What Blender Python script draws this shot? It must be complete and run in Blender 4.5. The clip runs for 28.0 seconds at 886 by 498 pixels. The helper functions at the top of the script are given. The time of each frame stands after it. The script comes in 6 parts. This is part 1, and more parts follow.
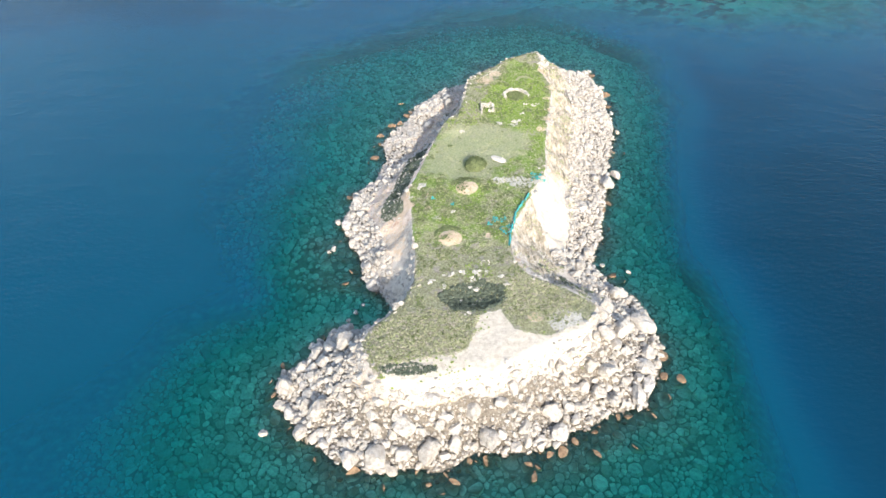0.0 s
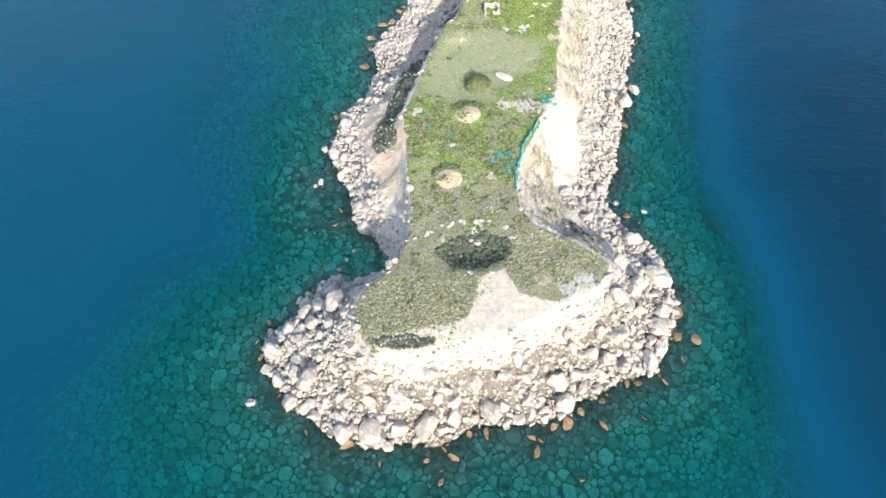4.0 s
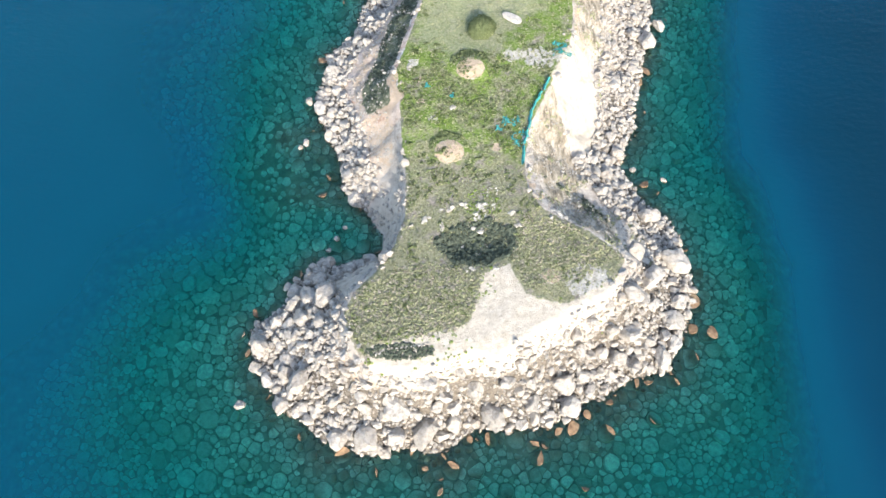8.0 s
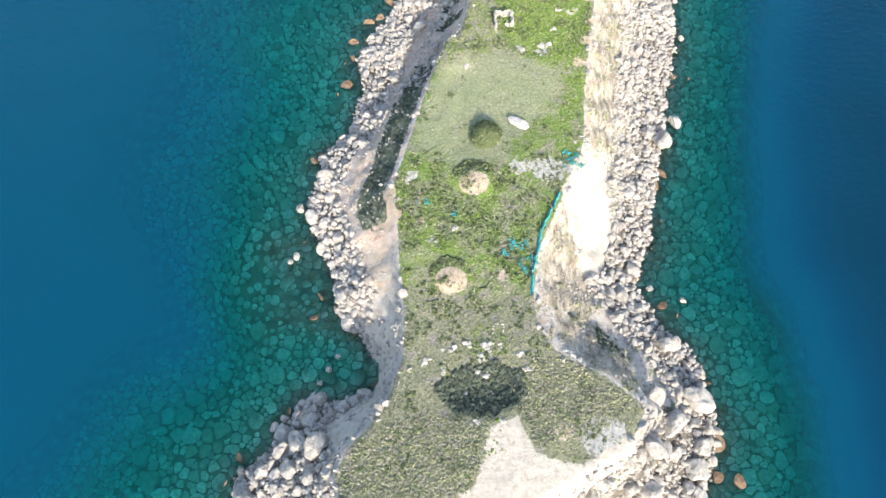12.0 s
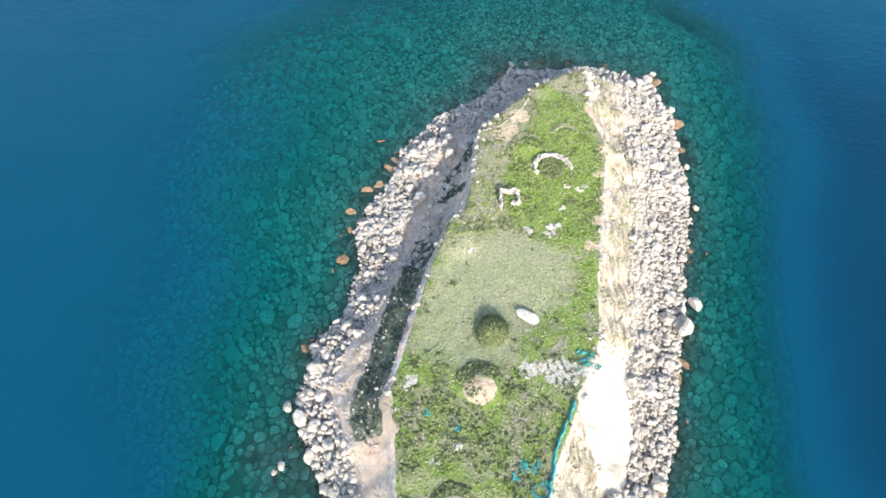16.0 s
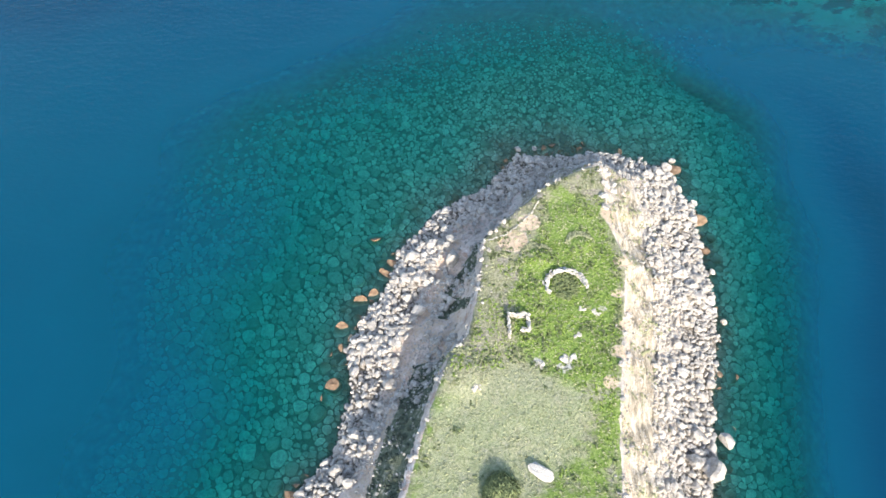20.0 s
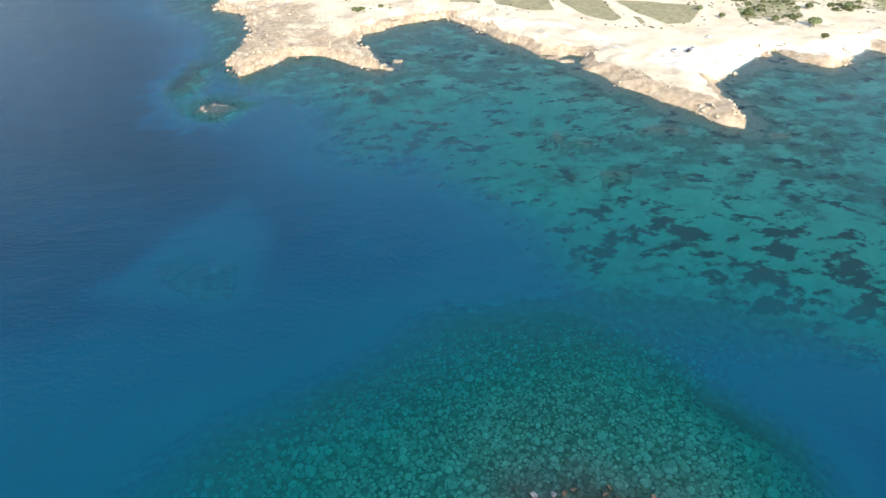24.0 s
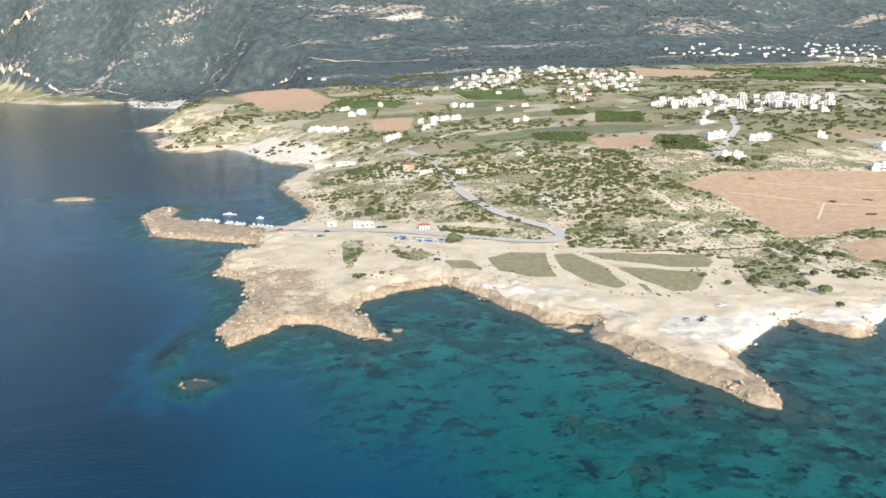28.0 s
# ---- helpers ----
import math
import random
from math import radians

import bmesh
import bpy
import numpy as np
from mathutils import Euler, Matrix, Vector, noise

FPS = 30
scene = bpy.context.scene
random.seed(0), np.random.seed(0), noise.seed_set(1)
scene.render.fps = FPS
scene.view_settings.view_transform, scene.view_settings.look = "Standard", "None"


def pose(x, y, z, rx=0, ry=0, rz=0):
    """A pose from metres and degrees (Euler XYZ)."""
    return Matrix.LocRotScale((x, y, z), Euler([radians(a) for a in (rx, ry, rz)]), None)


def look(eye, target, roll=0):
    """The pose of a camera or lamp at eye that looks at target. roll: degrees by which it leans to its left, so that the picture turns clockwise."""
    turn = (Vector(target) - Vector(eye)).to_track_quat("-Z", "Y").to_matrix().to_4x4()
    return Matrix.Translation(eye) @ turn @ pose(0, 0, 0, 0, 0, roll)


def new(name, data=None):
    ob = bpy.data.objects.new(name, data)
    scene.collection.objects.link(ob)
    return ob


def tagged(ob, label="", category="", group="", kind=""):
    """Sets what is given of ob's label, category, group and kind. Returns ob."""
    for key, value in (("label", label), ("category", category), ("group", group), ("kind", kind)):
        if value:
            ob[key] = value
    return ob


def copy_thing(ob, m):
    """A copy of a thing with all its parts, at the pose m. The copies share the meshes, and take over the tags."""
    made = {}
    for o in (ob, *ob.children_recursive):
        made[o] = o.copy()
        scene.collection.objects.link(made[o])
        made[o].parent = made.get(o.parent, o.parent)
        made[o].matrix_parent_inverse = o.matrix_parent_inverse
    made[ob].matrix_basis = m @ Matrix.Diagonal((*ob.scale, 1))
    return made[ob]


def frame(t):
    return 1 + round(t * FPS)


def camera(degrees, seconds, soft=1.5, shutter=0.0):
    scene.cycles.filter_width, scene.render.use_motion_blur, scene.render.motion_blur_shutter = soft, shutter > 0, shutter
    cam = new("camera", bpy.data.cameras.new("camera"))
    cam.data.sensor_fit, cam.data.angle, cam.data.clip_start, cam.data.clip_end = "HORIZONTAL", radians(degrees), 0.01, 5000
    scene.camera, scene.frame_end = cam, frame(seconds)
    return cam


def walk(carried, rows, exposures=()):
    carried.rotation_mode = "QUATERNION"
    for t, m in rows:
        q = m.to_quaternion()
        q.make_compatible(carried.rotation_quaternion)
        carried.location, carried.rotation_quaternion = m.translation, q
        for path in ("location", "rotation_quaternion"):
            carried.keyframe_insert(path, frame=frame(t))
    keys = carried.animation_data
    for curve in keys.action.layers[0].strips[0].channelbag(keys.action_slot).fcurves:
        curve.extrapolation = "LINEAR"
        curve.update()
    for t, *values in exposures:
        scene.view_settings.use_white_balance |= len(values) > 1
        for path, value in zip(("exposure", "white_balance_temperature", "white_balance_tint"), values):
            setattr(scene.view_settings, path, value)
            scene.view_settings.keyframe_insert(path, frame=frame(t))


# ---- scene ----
cam = camera(66.98, 28.0)
# seconds, x, y, z, pitch, roll, yaw
PATH = [
    (0.0, 0.0, -4.52, 116.63, -41.27, -0.94, -0.0),
    (0.5, 0.01, -1.51, 117.01, -41.41, -0.93, -0.01),
    (1.0, 0.02, 1.51, 117.39, -41.59, -0.92, -0.02),
    (1.5, 0.02, 4.54, 117.76, -43.26, -0.91, -0.03),
    (2.0, 0.03, 7.58, 118.14, -45.32, -0.9, -0.04),
    (2.5, 0.04, 10.62, 118.52, -47.38, -0.89, -0.05),
    (3.0, 0.05, 13.68, 118.89, -49.42, -0.88, -0.06),
    (3.5, 0.06, 16.75, 119.27, -51.45, -0.87, -0.07),
    (4.5, 0.07, 23.07, 119.84, -55.5, -0.85, -0.09),
    (5.5, 0.09, 29.59, 120.22, -59.54, -0.83, -0.11),
    (6.0, 0.1, 32.87, 120.41, -61.57, -0.82, -0.12),
    (6.5, 0.11, 36.15, 120.61, -63.58, -0.81, -0.14),
    (7.0, 0.12, 39.45, 120.8, -64.81, -0.8, -0.15),
    (7.5, 0.12, 42.75, 120.99, -64.81, -0.79, -0.16),
    (8.0, 0.13, 46.06, 121.18, -64.81, -0.78, -0.17),
    (8.5, 0.14, 49.19, 121.19, -64.72, -0.77, -0.18),
    (9.0, 0.15, 52.32, 121.19, -64.63, -0.76, -0.19),
    (9.5, 0.16, 55.47, 121.2, -64.53, -0.75, -0.2),
    (10.0, 0.17, 58.62, 121.2, -64.46, -0.74, -0.21),
    (10.5, 0.17, 61.78, 121.21, -64.38, -0.73, -0.22),
    (11.0, 0.18, 64.95, 121.21, -64.29, -0.72, -0.23),
    (11.5, 0.19, 68.14, 121.22, -64.19, -0.71, -0.24),
    (12.5, 0.21, 74.35, 121.26, -63.89, -0.69, -0.26),
    (13.0, 0.21, 77.38, 121.3, -62.7, -0.68, -0.27),
    (13.5, 0.22, 80.42, 121.33, -61.35, -0.67, -0.28),
    (14.0, 0.23, 83.47, 121.37, -59.89, -0.66, -0.29),
    (14.5, 0.24, 86.53, 121.41, -58.43, -0.65, -0.3),
    (15.0, 0.25, 89.59, 121.44, -57.31, -0.64, -0.31),
    (15.5, 0.26, 92.67, 121.48, -57.18, -0.64, -0.32),
    (16.0, 0.26, 95.76, 121.51, -57.04, -0.63, -0.33),
    (16.5, 0.27, 98.99, 121.52, -56.95, -0.62, -0.34),
    (17.0, 0.28, 102.24, 121.52, -56.87, -0.61, -0.35),
    (17.5, 0.29, 105.49, 121.52, -56.77, -0.6, -0.36),
    (18.0, 0.3, 108.76, 121.52, -56.66, -0.59, -0.37),
    (18.5, 0.31, 112.03, 121.52, -56.55, -0.58, -0.38),
    (19.0, 0.31, 115.31, 121.52, -56.45, -0.57, -0.4),
    (19.5, 0.32, 118.6, 121.52, -56.36, -0.56, -0.41),
    (20.0, 0.33, 121.9, 121.52, -56.21, -0.55, -0.42),
    (20.5, 0.34, 125.23, 121.52, -54.14, -0.54, -0.43),
    (21.0, 0.35, 128.56, 121.53, -51.47, -0.53, -0.44),
    (21.5, 0.36, 131.9, 121.53, -48.77, -0.52, -0.45),
    (22.0, 0.36, 135.25, 121.54, -46.07, -0.51, -0.46),
    (22.5, 0.37, 138.61, 121.54, -43.4, -0.5, -0.47),
    (23.5, 0.39, 145.36, 121.55, -38.04, -0.48, -0.49),
    (24.5, 0.4, 152.46, 121.53, -32.67, -0.46, -0.51),
    (25.0, 0.41, 156.18, 121.51, -30.0, -0.45, -0.52),
    (25.5, 0.42, 159.92, 121.49, -27.35, -0.44, -0.53),
    (26.0, 0.43, 163.66, 121.46, -24.7, -0.43, -0.54),
    (26.5, 0.44, 167.41, 121.44, -22.08, -0.42, -0.55),
    (27.0, 0.45, 171.18, 121.42, -19.43, -0.41, -0.56),
    (27.5, 0.45, 174.95, 121.4, -16.8, -0.4, -0.57),
    (28.0, 0.46, 178.73, 121.37, -14.47, -0.39, -0.58),
]
walk(cam, [(t, pose(x, y, z, 90 + pitch, 0, yaw) @ pose(0, 0, 0, 0, 0, roll)) for t, x, y, z, pitch, roll, yaw in PATH],
     [(0.0, 1.28), (8.0, 1.28), (14.0, 1.36), (22.0, 1.46), (24.5, 1.14), (26.0, 0.99), (28.0, 0.73)])

# ---- light ----
SUN_ELEV, SUN_AZ = 28.0, 164.0
world = bpy.data.worlds.new("world")
scene.world = world
world.use_nodes = True
_n = world.node_tree.nodes
_sky = _n.new("ShaderNodeTexSky")
_sky.sky_type, _sky.sun_disc = "NISHITA", False
_sky.sun_elevation, _sky.sun_rotation = radians(SUN_ELEV), radians(SUN_AZ)
_sky.air_density, _sky.dust_density = 1.0, 1.5
world.node_tree.links.new(_sky.outputs[0], _n["Background"].inputs[0])
_n["Background"].inputs[1].default_value = 0.15
sun = new("sun", bpy.data.lights.new("sun", "SUN"))
sun.data.energy, sun.data.angle, sun.data.color = 2.55, radians(0.6), (1.0, 0.93, 0.83)
_a, _e = radians(SUN_AZ), radians(SUN_ELEV)
sun.matrix_world = look((math.sin(_a) * math.cos(_e) * 100, math.cos(_a) * math.cos(_e) * 100, math.sin(_e) * 100), (0, 0, 0))

# ---- plan and terrain ----
def lattice(ix, iy, seed):
    h = (ix * 374761393 + iy * 668265263 + seed * 974634777) & 0xFFFFFFFF
    h = ((h ^ (h >> 13)) * 1274126177) & 0xFFFFFFFF
    return ((h ^ (h >> 16)) & 0xFFFF) / 65535.0


def vnoise(x, y, seed):
    xi, yi = np.floor(x).astype(np.int64), np.floor(y).astype(np.int64)
    u, v = x - xi, y - yi
    u, v = u * u * (3 - 2 * u), v * v * (3 - 2 * v)
    a, b = lattice(xi, yi, seed), lattice(xi + 1, yi, seed)
    c, d = lattice(xi, yi + 1, seed), lattice(xi + 1, yi + 1, seed)
    return (a + (b - a) * u) * (1 - v) + (c + (d - c) * u) * v


def fbm(x, y, size, octaves=4, seed=1):
    """Fractal noise of about -1 to 1, with features of that size in metres."""
    out, amp, tot = 0.0, 1.0, 0.0
    for k in range(octaves):
        f = 2.0 ** k / size
        out, tot, amp = out + amp * (vnoise(x * f + 17.3 * k, y * f - 9.1 * k, seed + k) * 2 - 1), tot + amp, amp * 0.5
    return out / tot * 1.6


def inside(poly, x, y):
    """Distance to the polygon's edge, positive inside."""
    p = np.array(poly, float)
    best, flag = np.full(np.shape(x), 1e18), np.zeros(np.shape(x), bool)
    for (ax, ay), (bx, by) in zip(p, np.roll(p, -1, 0)):
        ex, ey = bx - ax, by - ay
        wx, wy = x - ax, y - ay
        k = np.clip((wx * ex + wy * ey) / (ex * ex + ey * ey), 0, 1)
        best = np.minimum(best, (wx - ex * k) ** 2 + (wy - ey * k) ** 2)
        if ay != by:
            flag ^= ((ay > y) != (by > y)) & (x < ex * (y - ay) / (by - ay) + ax)
    return np.where(flag, 1, -1) * np.sqrt(best)


def smooth(a, lo, hi):
    k = np.clip((a - lo) / (hi - lo), 0, 1)
    return k * k * (3 - 2 * k)


# the island: west shore from south to north, then the east shore back
SHORE_WEST = [(-14, 64), (-22, 67), (-28, 71), (-34, 78), (-36, 87), (-32, 90), (-29, 94), (-24, 100), (-19, 99), (-13, 101), (-12, 106), (-15, 112),
              (-21, 117), (-21, 122), (-26, 136), (-27, 143), (-24, 153), (-19, 158), (-17, 170), (-18, 180), (-11, 193), (-8, 202), (1, 214), (11, 220), (19, 229)]
SHORE_EAST = [(29, 229), (37, 230), (43, 229), (54, 225), (57, 213), (56, 193), (55, 182), (52, 170), (49, 158), (46, 147), (43, 137), (41, 130),
              (37, 122), (41, 114), (46, 109), (49, 96), (46, 87), (41, 78), (33, 75), (25, 72), (23, 69), (15, 67), (6, 67), (-2, 64), (-8, 65)]
ISLAND = SHORE_WEST + SHORE_EAST
PLATEAU = [(34, 214), (29, 212.5), (21, 208), (9, 196.5), (7.5, 186), (5, 176), (1.5, 172), (-1, 165), (-4, 155), (-7, 144), (-9.5, 136.5), (-8, 129),
           (-7.5, 121), (-6.5, 112), (-6.7, 104), (-8.7, 98), (-12, 92.5), (-15.5, 89), (-17, 85), (-15, 79), (-12.5, 76), (-6, 74.5), (0, 76), (4.5, 78),
           (9, 77), (15, 81), (21, 84.5), (29, 88), (33, 95), (30, 97.5), (26.5, 100.5), (21, 103.5), (18.8, 105), (16.3, 111), (16.2, 115.5),
           (17.8, 123.5), (22.3, 133), (26.8, 141), (28.6, 148), (30, 160), (33.4, 177), (35.9, 191.5), (33.6, 200), (34.3, 209)]
# low mounds on the island top: x, y, radius, height
MOUNDS = [(6.7, 138.2, 4.2, 1.0), (1.7, 118.4, 3.6, 0.8), (19.0, 191.5, 3.2, 0.8), (27.5, 194.3, 2.8, 0.7), (3.5, 168.5, 5.0, 0.7)]
# rocks that reach near or over the surface: x, y, half length, half width, top
REEFS = [(-99, 432, 9, 8, -0.05), (50, 400, 5, 4, -0.4), (57, 395, 7, 3, -0.5), (67, 367, 8, 4, -0.9), (93, 405, 13, 6, -0.8), (141, 399, 5, 4, -0.5), (-30, 453, 6, 4, -0.9),
         (-373, 867, 20, 9, 2.0), (-353, 879, 5, 4, 0.8), (-140, 648, 9, 5, 0.9), (-120, 468, 5, 16, -1.3), (68, 486, 6, 3, 0.6), (60, 492, 6, 3, 0.5), (-19, 489, 4, 2, 0.7)]
PIT = [(-2, 98.5), (2, 102), (8.3, 103.4), (13.8, 101), (13.5, 96), (8, 93.3), (2, 94)]
HEATH = [(-16.4, 82), (-13.8, 89), (-8, 93), (-1, 94), (6.8, 91.7), (5.6, 86.5), (2.6, 82), (-6, 80.5), (-13.5, 80)]
HEATH_EAST = [(12, 98), (16, 104), (24, 101), (30, 95.5), (24, 91), (15, 90)]
SAND_SOUTH = [(7, 92), (12, 93.7), (14.5, 88), (21.3, 86), (29.6, 90.7), (33, 88), (25, 81), (16, 79), (11, 76), (4.4, 76), (-4, 74), (-11.6, 75), (-13, 79), (-4, 81), (4.6, 83)]
SAND_EAST = [(28.6, 146), (33, 144), (34, 132), (31, 123), (27.5, 121), (24.2, 130), (23, 136.5)]
SCRUB_EAST = [(19.5, 113), (27.5, 113), (34, 103), (31.4, 97.5), (26, 101.5), (20.5, 107)]
RILLS_EAST = [(17.5, 113), (18.2, 122), (22.8, 133), (25.5, 134), (28, 124), (29, 117), (27.5, 112)]
GREEN_NORTH = [(24, 208), (32, 206), (34, 193), (31.5, 166), (23, 164), (17, 169), (13, 174), (14, 187), (17, 193)]
MEADOW = [(0, 166), (14, 171), (26, 165), (23, 155), (16, 150), (13, 143), (3, 141), (-5, 146)]
COVE = [(-19, 118), (-8.5, 118), (-7.5, 104), (-10, 97), (-17, 88), (-22, 95), (-14, 100), (-12.5, 106), (-15, 112)]

# the mainland's shore from the far north-west to the south-east
SHORE_FAR = [(-2900, 4330), (-1835, 3480), (-1494, 3560), (-1276, 3103), (-1013, 3001), (-816, 2299), (-709, 1789), (-568, 1709), (-560, 1534), (-489, 1370),
             (-398, 1292), (-354, 1366), (-249, 1175), (-174, 1106), (-181, 946), (-156, 887), (-125, 822), (-111, 760), (-126, 722), (-145, 717)]
SHORE_NEAR = [(-136, 668), (-134, 649), (-148, 641), (-139, 588), (-118, 573), (-105, 540), (-107, 489), (-97, 468), (-77, 497), (-60, 498), (-35, 479), (-21, 475),
              (-46, 524), (-23, 552), (7, 564), (29, 535), (55, 498), (77, 493), (72, 477), (94, 448), (106, 428), (117, 415), (130, 403), (133, 435), (133, 453),
              (159, 479), (181, 502), (188, 482), (200, 474), (232, 500), (300, 470), (420, 520), (700, 430), (1200, 520), (3900, 300)]
MAINLAND = SHORE_FAR + SHORE_NEAR + [(3900, 6000), (-4500, 6000), (-4500, 4400)]
PIER = [(-145, 719), (-227, 757), (-242, 772), (-241, 797), (-250, 812), (-262, 815), (-266, 778), (-224, 697), (-134, 668)]


# the channel between island and mainland: deep water, a paler bank in it, weed and bare sand
DEEP = [(-330, 660), (-190, 560), (-135, 485), (-100, 432), (-78, 398), (-54, 364), (-41, 350), (-25, 340), (-13, 330), (4, 320), (8, 305), (-2, 289), (-16, 281), (-40, 270), (-70, 255), (-330, 250)]
BANK = [(-100, 299), (-88, 334), (-68, 354), (-55, 333), (-56, 298), (-60, 292)]
# pale stones in the shallows off the cove
PALE_BED = [(-43, 122), (-36, 136), (-28, 127), (-26, 115), (-34, 110)]
WEEDS = [[(19, 329), (46, 359), (75, 355), (106, 358), (150, 330), (130, 258), (95, 262), (84, 286), (76, 303), (46, 313)], [(-53, 429), (-19, 447), (12, 433), (49, 439), (28, 390), (-3, 372), (-37, 378)]]
SANDS = [[(13, 356), (30, 362), (60, 350), (100, 352), (150, 330), (160, 300), (110, 300), (80, 318), (39, 320), (22, 317), (12, 340)], [(-40, 400), (0, 440), (60, 440), (30, 380), (-10, 380)]]


def island_height(x, y):
    ds, dp = inside(ISLAND, x, y), -inside(PLATEAU, x, y)
    ds = ds + 0.8 * fbm(x, y, 7, 3, 31)
    top = np.interp(y, [70, 80, 92, 119, 150, 178, 205, 214], [12.0, 13.2, 12.9, 12.5, 12.4, 13.0, 14.2, 15.0])
    top = top + 0.35 * fbm(x, y, 14, 4, 5) - 1.1 * smooth(inside(PIT, x, y), -1, 4)
    for mx, my, mr, mh in MOUNDS:
        top = top + mh * (1 - smooth(np.hypot((x - mx) / 1.15, y - my), 0.25 * mr, mr))
    a = np.clip(ds / np.maximum(ds + np.maximum(dp, 0), 0.01), 0, 1)
    cliff = np.interp(a, [0, 0.3, 0.6, 0.9, 1.0], [0.03, 0.24, 0.54, 0.86, 1.0])
    ramp = np.interp(a, [0, 0.3, 0.6, 0.82, 0.93, 1.0], [0.03, 0.13, 0.24, 0.34, 0.62, 1.0])
    north = smooth(y, 158, 172)
    cliff = cliff * (1 - north) + ramp * north
    slope = np.interp(a, [0, 0.25, 0.5, 0.75, 1.0], [0.03, 0.16, 0.34, 0.66, 1.0])
    talus = np.interp(a, [0, 0.3, 0.6, 0.85, 1.0], [0.02, 0.17, 0.42, 0.72, 1.0])
    east = smooth(x - np.interp(y, [60, 110, 214], [0, 5, 22]), 0, 10)
    prof = cliff * (1 - east) + slope * east
    south = smooth(94 - y, 0, 12)
    prof = prof * (1 - south) + talus * south
    z = np.where(dp <= 0, top, top * prof)
    rough = smooth(a, 0.02, 0.2) * (1 - smooth(a, 0.95, 1.0))
    z = z + rough * (0.9 * fbm(x, y, 5, 4, 11) + 0.35 * fbm(x, y, 1.8, 2, 12)) + 0.1 * fbm(x, y, 2.2, 2, 9)
    return np.where(ds > 0, np.maximum(z, 0.12), -9), ds, dp, a


def mainland_height(x, y):
    dm = inside(MAINLAND, x, y)
    amp = np.clip(dm / 30, 0.1, 1) * np.interp(y, [400, 800, 3000], [1, 5, 14])
    dm = dm + amp * fbm(x, y, 40, 4, 41) + (2.6 * fbm(x, y, 16, 3, 47) + 1.1 * fbm(x, y, 6, 2, 43)) * np.interp(y, [700, 1200], [1, 2.5])
    shore = np.interp(dm, [0, 2.0, 6, 16, 40, 120, 1000], [0.25, 1.7, 2.4, 3.0, 3.8, 4.5, 60])
    inland = np.interp(y, [400, 700, 800, 980, 1400, 1900, 2400, 3000, 3500, 4000, 4400, 4850], [0, 1, 7, 17, 32, 52, 88, 130, 190, 350, 580, 870])
    inland = inland * (1 + (np.interp(x, [-2200, -1500, -1000, -300, 200, 900], [1.3, 1.15, 1.0, 0.95, 1.0, 1.1]) - 1) * smooth(y, 3500, 4700))
    hills = smooth(y, 760, 1000) * (3.5 * fbm(x, y, 90, 4, 51)) + smooth(y, 2300, 4200) * (95 * fbm(x, y, 900, 5, 53) + 60 * (0.5 - np.abs(fbm(x, y, 520, 4, 57))))
    far_left = smooth(-x, 1900, 2500)
    z = np.minimum(shore + np.maximum(inland + hills, 0) * smooth(dm, 0, 150), np.where(y > 2200, np.interp(dm, [0, 150, 400, 600, 1100], [3, 14, 70, 330, 1300]) * (1 - far_left) + np.interp(dm, [0, 120, 250, 500, 900], [3, 20, 130, 700, 1400]) * far_left, 2 + np.maximum(dm, 0) * 0.8))
    rocky = smooth(dm, 1, 5) * (1 - smooth(dm, 18, 45)) * (y < 900)
    z = z + smooth(dm, 2, 12) * (0.25 * fbm(x, y, 9, 3, 61)) + rocky * (1.5 * np.abs(fbm(x, y, 12, 4, 63)) + 0.8 * np.abs(fbm(x, y, 6, 2, 65)))
    return np.where(dm > 0, z, -9), dm


def pier_height(x, y):
    d = inside(PIER, x, y) + 1.2 * fbm(x, y, 6, 2, 71)
    return np.where(d > 0, np.interp(d, [0, 3, 8], [0.3, 2.2, 3.0]), -9), d


